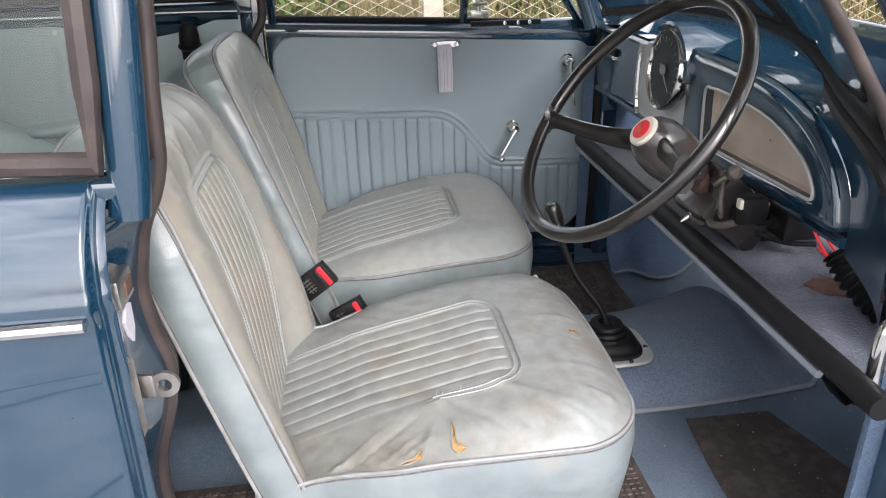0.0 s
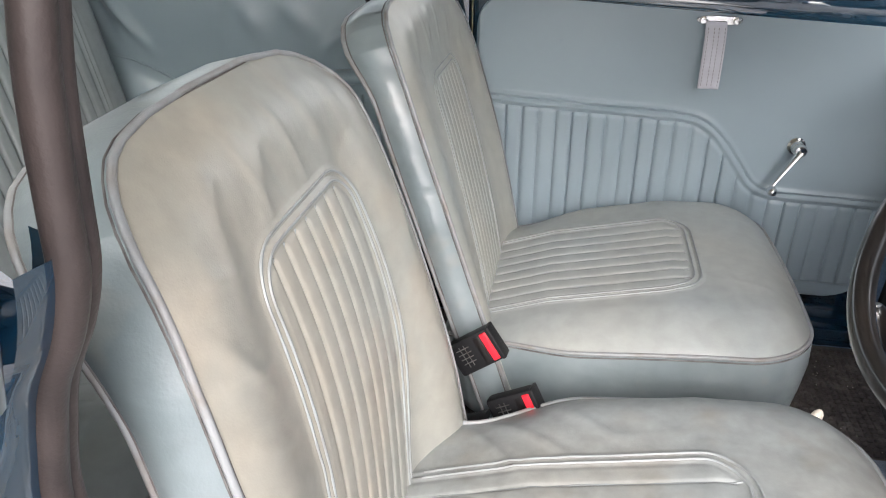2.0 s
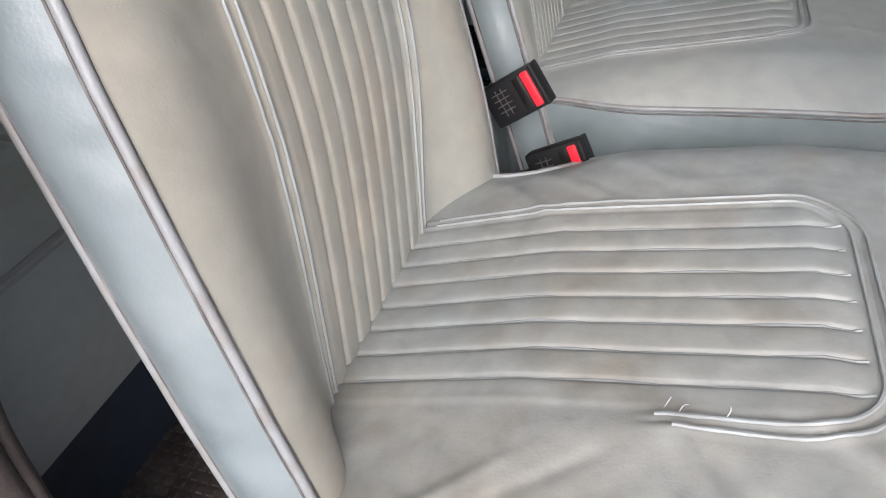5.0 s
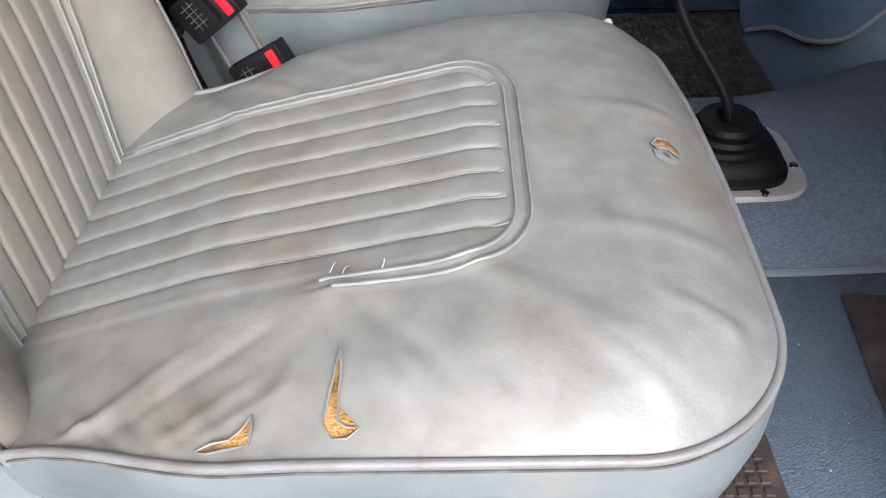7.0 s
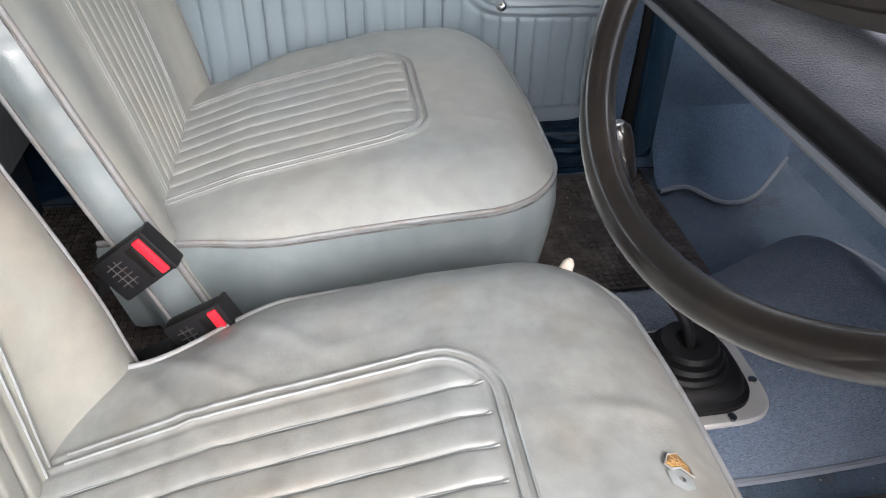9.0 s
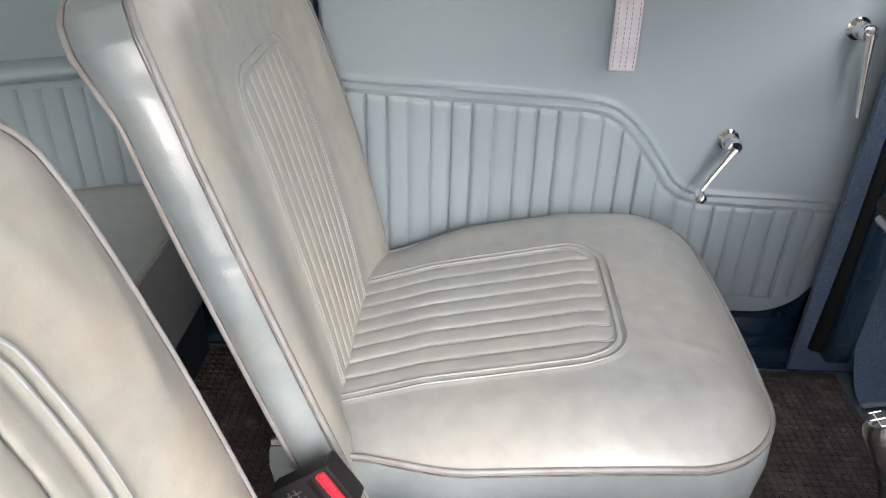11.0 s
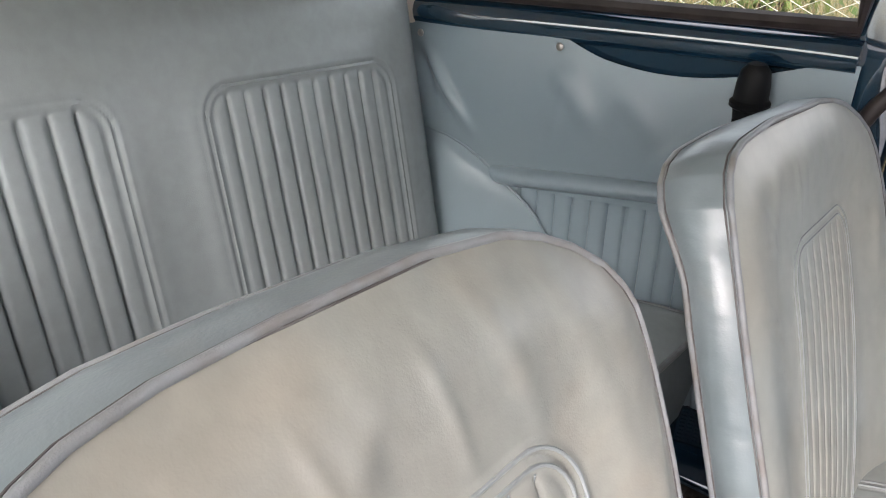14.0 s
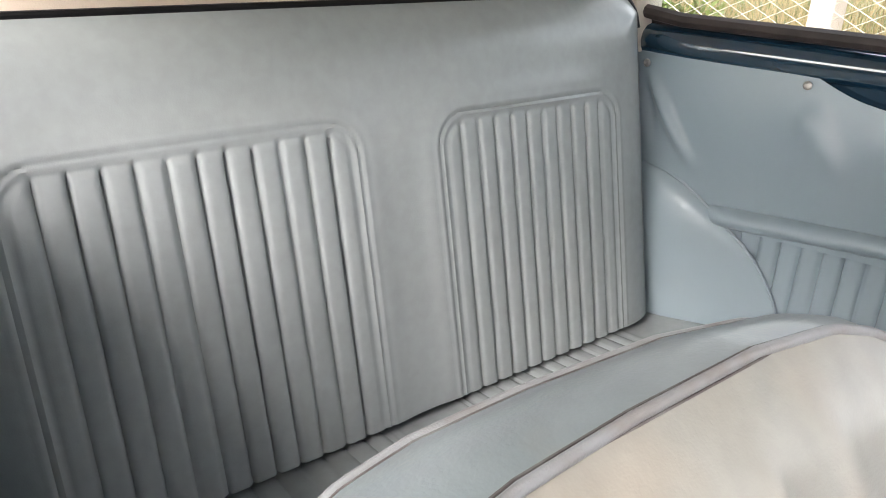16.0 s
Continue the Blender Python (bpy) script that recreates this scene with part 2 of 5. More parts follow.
M_GRASS = material("rough_grass", (0.085, 0.105, 0.025), 0.7, color2=(0.19, 0.155, 0.06), scale=2.5, mix=(0.40, 0.6))
M_STRAW = material("dry_straw", (0.32, 0.245, 0.125), 0.7, color2=(0.23, 0.17, 0.085), scale=5)
M_LEAF = material("green_leaves", (0.07, 0.11, 0.02), 0.6, color2=(0.13, 0.15, 0.035), scale=3)
M_CRUMB = material("pale_crumbs", (0.55, 0.5, 0.42), 0.8)
M_EARTH = material("soil_and_turf", (0.09, 0.10, 0.04), 0.9, color2=(0.14, 0.12, 0.06), scale=1.5, grain=0.01, grain_scale=20)
M_GLASS = glass("window_glass", (0.93, 0.97, 0.95))


# ---- mesh helpers ----
class MB:
    """Collects vertices and faces of one mesh."""

    def __init__(self):
        self.v, self.f = [], []

    def grid(self, p, wrap_i=False, wrap_j=False):
        p = np.asarray(p, float)
        ni, nj = p.shape[:2]
        o = len(self.v)
        self.v.extend(map(tuple, p.reshape(-1, 3)))
        i, j = np.meshgrid(np.arange(ni if wrap_i else ni - 1), np.arange(nj if wrap_j else nj - 1), indexing="ij")
        i2, j2 = (i + 1) % ni, (j + 1) % nj
        q = np.stack([i * nj + j, i * nj + j2, i2 * nj + j2, i2 * nj + j], -1).reshape(-1, 4) + o
        self.f.extend(map(tuple, q.tolist()))
        return self

    def fan(self, loop, flip=False):
        o = len(self.v)
        self.v.extend(map(tuple, loop))
        ids = list(range(o, o + len(loop)))
        self.f.append(tuple(ids[::-1] if flip else ids))
        return self

    def tube(self, path, r, n=8, closed=False, caps=True, squash=None):
        """A round bar along a path; r may differ from point to point."""
        p = np.asarray(path, float)
        k = len(p)
        rr = np.full(k, r) if np.isscalar(r) else np.asarray(r, float)
        t = np.roll(p, -1, 0) - np.roll(p, 1, 0)
        if not closed:
            t[0], t[-1] = p[1] - p[0], p[-1] - p[-2]
        t /= np.linalg.norm(t, axis=1)[:, None] + 1e-12
        ref = np.array([0, 0, 1.0]) if abs(t[0][2]) < 0.9 else np.array([1.0, 0, 0])
        a = np.cross(t[0], ref)
        rows = []
        for i in range(k):
            a = a - (a @ t[i]) * t[i]
            a /= np.linalg.norm(a) + 1e-12
            c = np.cross(t[i], a)
            ang = np.linspace(0, 2 * np.pi, n, endpoint=False)
            sx, sy = squash if squash else (1, 1)
            rows.append(p[i] + rr[i] * (sx * np.cos(ang)[:, None] * a + sy * np.sin(ang)[:, None] * c))
        self.grid(rows, wrap_i=closed, wrap_j=True)
        if caps and not closed:
            self.fan(rows[0], True)
            self.fan(rows[-1])
        return self

    def lathe(self, prof, origin, axis, n=24, cap0=True, cap1=True):
        """Turns a profile of (radius, height) about an axis."""
        ax = np.asarray(axis, float)
        ax /= np.linalg.norm(ax)
        ref = np.array([0, 0, 1.0]) if abs(ax[2]) < 0.9 else np.array([1.0, 0, 0])
        a = np.cross(ref, ax)
        a /= np.linalg.norm(a)
        c = np.cross(ax, a)
        ang = np.linspace(0, 2 * np.pi, n, endpoint=False)
        rows = [np.asarray(origin) + h * ax + r * (np.cos(ang)[:, None] * a + np.sin(ang)[:, None] * c) for r, h in prof]
        self.grid(rows, wrap_j=True)
        if cap0 and prof[0][0] > 1e-5:
            self.fan(rows[0], True)
        if cap1 and prof[-1][0] > 1e-5:
            self.fan(rows[-1])
        return self

    def box(self, lo, hi, bevel=0.004, m=None):
        """A box with rounded edges."""
        bm = bmesh.new()
        bmesh.ops.create_cube(bm, size=1.0)
        lo, hi = Vector(lo), Vector(hi)
        for v in bm.verts:
            v.co = Vector([lo[i] + (v.co[i] + 0.5) * (hi[i] - lo[i]) for i in range(3)])
        if bevel:
            bmesh.ops.bevel(bm, geom=list(bm.edges), offset=min(bevel, 0.45 * min(hi[i] - lo[i] for i in range(3))), segments=2, profile=0.6, affect="EDGES")
        o = len(self.v)
        bm.verts.index_update()
        self.v.extend(tuple((m @ v.co) if m else v.co) for v in bm.verts)
        self.f.extend(tuple(o + v.index for v in f.verts) for f in bm.faces)
        bm.free()
        return self

    def prism(self, outline, depth, to3d, bevel=0.003):
        """A flat plate: a 2D outline given depth along the third axis of to3d(a, b, c), with a chamfered front edge."""
        pts = np.asarray(outline, float)
        cen = pts.mean(0)
        inner = pts + (cen - pts) / np.linalg.norm(cen - pts, axis=1)[:, None] * bevel
        rows = [[to3d(a, b, 0) for a, b in pts], [to3d(a, b, depth - bevel) for a, b in pts], [to3d(a, b, depth) for a, b in inner]]
        self.grid(rows, wrap_j=True)
        self.fan(rows[0], True)
        self.fan(rows[2])
        return self


def part(name, mb, mat, parent=None, label="", smooth=True, angle=40):
    me = bpy.data.meshes.new(name)
    me.from_pydata([tuple(map(float, v)) for v in mb.v], [], mb.f)
    bm = bmesh.new()
    bm.from_mesh(me)
    bmesh.ops.remove_doubles(bm, verts=bm.verts, dist=1e-5) if len(mb.v) < 60000 else None
    bmesh.ops.recalc_face_normals(bm, faces=bm.faces)
    bm.to_mesh(me)
    bm.free()
    me.materials.append(mat)
    if smooth:
        me.polygons.foreach_set("use_smooth", [True] * len(me.polygons))
        me.set_sharp_from_angle(angle=radians(angle))
    ob = new(name, me)
    ob.parent = parent
    if label:
        ob["label"] = label
    return ob


def thing(name, label, category, group="", kind=""):
    return tagged(new(name), label, category, group, kind)


def smoothstep(x, a, b):
    t = np.clip((np.asarray(x, float) - a) / (b - a), 0, 1)
    return t * t * (3 - 2 * t)


def spline(pts, n, closed=False):
    """A smooth curve through a few points."""
    p = np.asarray(pts, float)
    k = len(p)
    segs = k if closed else k - 1
    out = []
    for q in np.linspace(0, segs, n, endpoint=not closed):
        i = min(int(q), segs - 1)
        t = q - i
        g = (lambda j: p[j % k]) if closed else (lambda j: p[min(max(j, 0), k - 1)])
        a, b, c, d = g(i - 1), g(i), g(i + 1), g(i + 2)
        out.append(0.5 * (2 * b + (c - a) * t + (2 * a - 5 * b + 4 * c - d) * t * t + (3 * b - a - 3 * c + d) * t ** 3))
    return np.array(out)


def edge_distance(u, v, loop):
    """The distance of points to a closed or open polyline."""
    d = np.full(u.shape, 9.0)
    for (ax, ay), (bx, by) in zip(loop[:-1], loop[1:]):
        ex, ey = bx - ax, by - ay
        t = np.clip(((u - ax) * ex + (v - ay) * ey) / (ex * ex + ey * ey + 1e-12), 0, 1)
        d = np.minimum(d, np.hypot(u - ax - t * ex, v - ay - t * ey))
    return d


def round_rect_sd(u, v, u0, u1, v0, v1, r):
    """Signed distance to a rounded rectangle, negative inside."""
    qx, qy = np.abs(u - (u0 + u1) / 2) - (u1 - u0) / 2 + r, np.abs(v - (v0 + v1) / 2) - (v1 - v0) / 2 + r
    return np.hypot(np.maximum(qx, 0), np.maximum(qy, 0)) + np.minimum(np.maximum(qx, qy), 0) - r


def pleats(s, pitch, height):
    """Rounded flutes with narrow seams between them."""
    q = np.abs((s / pitch) % 1.0 - 0.5) * 2
    return height * np.sqrt(np.maximum(1 - q ** 3.0, 0)) - 0.6 * height * np.exp(-((1 - q) * pitch / 0.0030) ** 2)


def flat_pleats(s, pitch, height):
    """Flat-topped flutes with a narrow stitched groove between them."""
    q = np.abs((s / pitch) % 1.0 - 0.5) * 2
    return height * (1 - q ** 5) - 0.35 * height * np.exp(-((1 - q) * pitch / 0.0026) ** 2)


def fold(u, v, a, b, height, width):
    """A crease or swelling along the line from a to b, fading at its ends."""
    ax, ay = a
    ex, ey = b[0] - ax, b[1] - ay
    t = ((u - ax) * ex + (v - ay) * ey) / (ex * ex + ey * ey)
    d = np.abs((u - ax) * ey - (v - ay) * ex) / math.hypot(ex, ey)
    return height * np.exp(-(d / width) ** 2) * smoothstep(t, -0.05, 0.3) * (1 - smoothstep(t, 0.6, 1.1))


# ---- ground and surroundings ----
ground = part("ground", MB().grid([[(x, y, 0.0) for x in np.linspace(-300, 300, 13)] for y in np.linspace(-300, 300, 13)]), M_ROAD)
tagged(ground, "worn grey paving with cracks, beside the car", "ground", kind="structure")


# ---- the car's shell ----
car = thing("classic_car", "dark blue classic car body with open front door", "car")


def far_y(x):
    """Inner face of the far side: the body draws in towards the tail."""
    return 0.655 - 0.13 * smoothstep(-np.asarray(x, float), 0.35, 1.1)


def skin(z):
    """How far the flank stands out from the sill line at a height."""
    return np.interp(np.asarray(z, float), [0.2, 0.34, 0.45, 0.60, 0.75, 0.90, 0.945, 0.953, 0.960, 0.967, 0.975, 0.984, 0.995, 1.008, 1.02, 1.033, 1.045, 1.054, 1.062], [0.036, 0.056, 0.069, 0.073, 0.071, 0.064, 0.061, 0.061, 0.065, 0.064, 0.059, 0.058, 0.055, 0.049, 0.042, 0.032, 0.020, 0.009, -0.004])


def shell_side(sign, x0, x1, z0, z1, n=20):
    """Outer skin of a flank, bulging, with thickness."""
    rows = []
    for z in np.linspace(z0, z1, 90):
        crease = 0.0
        rows.append([(x, sign * (far_y(x) - 0.022 + float(skin(z)) + crease - 0.012 * float(smoothstep(x, x1 - 0.009, x1)) ** 2 * (x1 < 0)), z) for x in np.concatenate([np.linspace(x0, x1 - 0.03, n), np.linspace(x1 - 0.025, x1 - 0.010, 4), np.linspace(x1 - 0.009, x1, 9)])])
    back = [[(x, y - sign * 0.014, z) for x, y, z in r] for r in rows]
    return MB().grid(rows).grid(back).grid([rows[0], back[0]]).grid([rows[-1], back[-1]]).grid([[r[0] for r in rows], [r[0] for r in back]]).grid([[r[-1] for r in rows], [r[-1] for r in back]])


part("rear_quarter_panel", shell_side(-1, -1.25, -0.262, 0.30, 1.058), M_PAINT, car, "glossy dark blue rear quarter")
part("rear_quarter_panel", shell_side(1, -1.25, -0.26, 0.30, 1.03), M_PAINT, car)
part("front_wing", shell_side(-1, 0.63, 1.3, 0.30, 1.0), M_PAINT, car)
part("front_wing", shell_side(1, 0.63, 1.3, 0.30, 1.0), M_PAINT, car)
part("sill", MB().box((-0.35, -0.70, 0.26), (0.70, -0.60, 0.345), 0.012), M_PAINT, car)
part("sill", MB().box((-0.35, 0.60, 0.26), (0.70, 0.70, 0.366), 0.012), M_PAINT, car)
part("floor_pan", MB().box((-1.1, -0.62, 0.27), (1.1, 0.62, 0.318), 0.004), M_PAINT, car)
part("bulkhead", MB().box((1.10, -0.64, 0.30), (1.13, 0.64, 1.03), 0.004), M_PAINT, car)
part("rear_bulkhead", MB().box((-1.22, -0.60, 0.30), (-1.19, 0.60, 1.06), 0.004), M_PAINT, car)
part("rear_shelf", MB().box((-1.46, -0.56, 1.085), (-1.0, 0.56, 1.10), 0.004).box((-1.48, -0.56, 1.0), (-1.46, 0.56, 1.19), 0.004), M_LINER, car, "cream cloth shelf behind the rear seat")

# roof and lining
us = np.linspace(-1, 1, 25)
roof_rows = []
for x in np.linspace(-1.55, 0.62, 24):
    top = 1.50 - 0.10 * ((x + 0.3) / 1.0) ** 2
    roof_rows.append([(x, 0.585 * u, top - 0.11 * abs(u) ** 3.5) for u in us])
part("roof", MB().grid(roof_rows), M_PAINT, car)
part("headlining", MB().grid([[(x, 0.985 * y, z - 0.03) for x, y, z in r] for r in roof_rows]), M_LINER, car, "cream cloth headlining")


def pillar(points, r, mat, name, label="", squash=(1, 1), n=10):
    return part(name, MB().tube(spline(points, 24), r, n, squash=squash), mat, car, label)


for s in (-1, 1):
    pillar([(0.60, s * 0.60, 1.00), (0.56, s * 0.60, 1.10), (0.46, s * 0.575, 1.27), (0.38, s * 0.55, 1.40)], 0.026, M_PAINT, "windscreen_pillar")
    pillar([(-1.02, s * 0.565, 1.06), (-1.06, s * 0.56, 1.16), (-1.03, s * 0.54, 1.30), (-0.92, s * 0.53, 1.38)], 0.035, M_PAINT, "rear_pillar")
    part("roof_rail", MB().tube([(x, s * (0.56 if x > -0.8 else 0.55), 1.385) for x in np.linspace(-1.3, 0.5, 12)], 0.028, 8), M_PAINT, car)
part("rear_panel", MB().grid([[(-1.32 + 0.04 * (z - 1.0), y, z) for y in np.linspace(-0.6, 0.6, 8)] for z in np.linspace(1.0, 1.12, 4)]), M_PAINT, car)
part("windscreen_header", MB().tube([(0.40, y, 1.40) for y in np.linspace(-0.56, 0.56, 9)], 0.03, 8), M_PAINT, car)

part("pillar_lining", MB().box((-0.985, 0.488, 1.058), (-0.962, 0.552, 1.30), 0.006), M_LINER, car, "cream cloth on the rear pillar")

# far door pillar and seal
part("door_pillar", MB().box((-0.30, 0.635, 0.33), (-0.235, 0.70, 1.40), 0.012), M_PAINT, car)
part("door_seal", MB().tube(spline([(-0.232, 0.60, 1.38), (-0.232, 0.635, 1.14), (-0.235, 0.64, 1.05), (-0.262, 0.632, 1.00), (-0.285, 0.625, 0.93), (-0.275, 0.625, 0.78), (-0.25, 0.63, 0.55), (-0.24, 0.63, 0.36)], 50), 0.0115, 10), M_SEAL, car, "dark rubber door seal")

# near door pillar: jamb with its seal
seal_line = spline([(-0.203, -0.535, 1.40), (-0.213, -0.552, 1.20), (-0.219, -0.560, 1.126), (-0.222, -0.562, 1.079), (-0.225, -0.562, 1.048), (-0.234, -0.562, 1.02), (-0.249, -0.562, 0.99), (-0.258, -0.562, 0.958), (-0.266, -0.562, 0.913), (-0.261, -0.562, 0.862), (-0.253, -0.562, 0.82), (-0.262, -0.562, 0.77), (-0.279, -0.562, 0.717), (-0.287, -0.562, 0.677), (-0.288, -0.562, 0.62), (-0.283, -0.562, 0.48), (-0.268, -0.562, 0.345)], 120)
jamb = []
for z in np.linspace(0.33, 1.06, 90):
    o = -(0.633 + float(skin(z)) - 0.02)
    sx = float(np.interp(-z, -seal_line[:, 2], seal_line[:, 0]))
    dent = 0.010 * math.exp(-((z - 0.985) / 0.02) ** 2) + 0.006 * math.exp(-((z - 0.73) / 0.05) ** 2)
    jamb.append([(-0.264, o, z), (-0.259, o + 0.002, z), (-0.256, o + 0.006, z), (-0.257, o + 0.012, z), (-0.264 - 0.5 * dent, o + 0.024, z), (-0.267 - dent, o + 0.034, z), (-0.268 - dent, o + 0.048, z), (sx - 0.004, -0.588, z), (sx, -0.572, z), (sx - 0.004, -0.556, z), (sx - 0.03, -0.545, z)])
part("door_jamb", MB().grid(jamb), M_PAINT, car, "dark blue door jamb")
part("window_ledge", MB().box((-1.1, -0.634, 1.040), (-0.240, -0.590, 1.057), 0.006), M_PAINT, car)
part("door_pillar", MB().tube([(-0.242, -0.618, 1.02), (-0.236, -0.616, 1.06), (-0.224, -0.604, 1.20), (-0.212, -0.577, 1.39)], 0.019, 12), M_PAINT, car)
part("door_seal", MB().tube(seal_line, 0.0085, 12).tube(seal_line + np.array([0.0005, 0.011, 0.0]), 0.0062, 10), M_SEAL, car, "grey-brown perished rubber door seal")
part("chrome_strip", MB().tube([(x, -(float(far_y(x)) - 0.015 + float(skin(0.95))), 0.953 + 0.01 * (x + 0.3)) for x in np.linspace(-1.2, -0.272, 12)], 0.006, 8, squash=(1, 1)), M_CHROME, car, "thin chrome trim strip")
# rear side windows with rubber frames
for s, xf in ((-1, -0.256), (1, -0.30)):
    y0 = 0.635 if s < 0 else 0.645
    loop = [(xf, 1.075), (xf + 0.012, 1.33), (xf - 0.02, 1.36), (-0.85, 1.36), (-0.96, 1.30), (-1.0, 1.14), (-0.97, 1.095), (-0.9, 1.085)]
    base = 0.0 if s < 0 else 0.03
    pts = [(x, s * ((far_y(x) - 0.02 if s > 0 else y0 - 0.10 * max(0, -x - 0.35)) - 0.13 * (z - 1.07)), z + base * (z < 1.2)) for x, z in loop]
    sm = []
    for a, b in zip(pts, pts[1:] + pts[:1]):
        for t in (0, 0.25, 0.5, 0.75):
            sm.append(np.array(a) * (1 - t) + np.array(b) * t)
    part("window_rubber", MB().tube(sm, 0.0115, 8, closed=True), M_SEAL, car, "grey rubber window surround")
    pane = part("window_pane", MB().fan(pts).fan([(x, y + s * 0.004, z) for x, y, z in pts], True), M_GLASS, car)
    pane.visible_shadow = False
# windscreen
WS_BASE = spline([(0.64, 0.62, 1.025), (0.78, 0.50, 1.038), (0.83, 0.25, 1.042), (0.80, 0.05, 1.042), (0.745, -0.11, 1.040), (0.672, -0.28, 1.036), (0.60, -0.43, 1.030), (0.555, -0.56, 1.015), (0.545, -0.61, 0.99)], 41)
ws_top = np.column_stack([0.42 - 0.10 * np.abs(np.linspace(1, -1, 41)) ** 2.4, np.linspace(0.555, -0.555, 41), np.full(41, 1.395)])
glass_rows = [WS_BASE + (ws_top - WS_BASE) * k for k in np.linspace(0, 1, 6)]
screen = part("windscreen", MB().grid(glass_rows), M_GLASS, car)
screen.visible_shadow = False
part("windscreen_rubber", MB().tube(glass_rows[0] + np.array([-0.004, 0, 0.002]), 0.013, 10).tube(glass_rows[0] + np.array([-0.018, 0, -0.006]), 0.009, 8), M_BLACK, car, "black rubber windscreen seal")


# ---- carpets ----
def floor_z(x, y):
    tunnel = 0.108 * (1 - smoothstep(np.abs(y + 0.005), 0.065, 0.14)) * smoothstep(x, -0.9, 0.2) * (1 - 0.96 * smoothstep(x, 0.37, 0.46))
    toe = np.maximum(0, x - 0.97) * 1.1
    return 0.326 + np.maximum(tunnel * (1 - 0.0 * x), 0) + toe


gx, gy = np.meshgrid(np.linspace(-1.05, 1.09, 110), np.linspace(-0.60, 0.60, 70))
rng = np.random.default_rng(3)
carpet = part("floor_carpet", MB().grid(np.dstack([gx, gy, floor_z(gx, gy) + rng.normal(0, 0.0006, gx.shape)])), M_CARPET)
tagged(carpet, "worn dark blue carpet on the car floor", "carpet")
# padded cover over the gearbox
cx, cy = np.meshgrid(np.linspace(0.36, 0.96, 60), np.linspace(-1, 1, 50))
half = 0.150 + 0.05 * smoothstep(cx, 0.5, 0.85) - 0.13 * smoothstep(cx, 0.87, 0.965) ** 2
yy = 0.035 + 0.075 * smoothstep(cx, 0.5, 0.9) + half * cy
zz = 0.334 + (0.118 + 0.015 * smoothstep(cx, 0.5, 0.9)) * np.sqrt(np.maximum(1 - np.abs(cy) ** 2.2, 0)) * (1 - smoothstep(cx, 0.74, 0.965))
cover = thing("tunnel_carpet", "grey-blue carpet cover over the gearbox tunnel", "carpet")
part("carpet_piece", MB().grid(np.dstack([cx, yy, zz])), M_TUNNEL, cover)
rim = np.vstack([np.dstack([cx, yy, zz])[0], np.dstack([cx, yy, zz])[:, -1], np.dstack([cx, yy, zz])[-1][::-1]])
part("binding", MB().tube(rim + np.array([0, 0, 0.003]), 0.0055, 8), M_BINDING, cover, "grey stitched edge binding")
for s in (-1, 1):
    kick = part("kick_panel", MB().box((0.58, s * 0.60 - 0.006, 0.33), (1.1, s * 0.60 + 0.006, 0.95), 0.004), M_KICK)
    tagged(kick, "blue carpeted kick panel in the footwell", "panel")


def ribbed_mat(name, x0, x1, y0, y1, z, label, cell=0.0125):
    mat = thing(name, label, "mat")
    mb = MB().box((x0, y0, z), (x1, y1, z + 0.004), 0.0015)
    part("base_sheet", mb, M_RUBBER, mat)
    mb = MB()
    for x in np.arange(x0 + 0.006, x1 - cell, cell):
        for y in np.arange(y0 + 0.006, y1 - cell, cell):
            a, b2, c, d = x, x + cell * 0.78, y, y + cell * 0.78
            h, e = z + 0.0062, 0.0014
            o = len(mb.v)
            mb.v += [(a, c, z + 0.003), (b2, c, z + 0.003), (b2, d, z + 0.003), (a, d, z + 0.003), (a + e, c + e, h), (b2 - e, c + e, h), (b2 - e, d - e, h), (a + e, d - e, h)]
            mb.f += [(o + 4, o + 5, o + 6, o + 7), (o, o + 1, o + 5, o + 4), (o + 1, o + 2, o + 6, o + 5), (o + 2, o + 3, o + 7, o + 6), (o + 3, o, o + 4, o + 7)]
    ribs = part("square_ribs", mb, M_RUBBER, mat, smooth=False)
    ribs["kind"] = "stuff"
    return mat


ribbed_mat("rubber_mat", 0.10, 0.658, 0.245, 0.585, 0.329, "worn brown-black square-ribbed rubber mat")
ribbed_mat("rubber_mat", -0.45, 0.44, -0.58, -0.20, 0.329, "dirty brown-black square-ribbed rubber mat under the driver's seat")
ribbed_mat("rubber_mat", -0.62, -0.10, 0.16, 0.585, 0.329, "dark square-ribbed rubber mat behind the seat")
flap = thing("side_carpet", "blue side carpet curling at its bound lower edge", "carpet")
fc = spline([(0.665, 0.50, 0.336), (0.72, 0.505, 0.338), (0.75, 0.445, 0.345), (0.79, 0.44, 0.342), (0.84, 0.465, 0.338), (0.90, 0.52, 0.337), (0.97, 0.588, 0.336)], 40)
part("carpet_piece", MB().grid([fc + (np.column_stack([fc[:, 0], np.full(40, 0.592), np.full(40, 0.46)]) - fc) * k + np.array([0, 0, -0.035 * math.sin(k * math.pi)]) for k in np.linspace(0, 1, 8)]), M_KICK, flap)
part("binding", MB().tube(fc, 0.0045, 6), M_BINDING, flap)
rc = np.random.default_rng(9)
crumbs = MB()
for _ in range(60):
    a, b = (rc.uniform(0.42, 0.95), rc.uniform(-0.56, -0.12)) if rc.random() < 0.75 else (rc.uniform(0.40, 0.66), rc.uniform(0.26, 0.56))
    e = rc.uniform(0.0005, 0.0012)
    crumbs.box((a - e, b - e * rc.uniform(0.5, 1.6), 0.3345), (a + e, b + e, 0.3345 + e), 0)
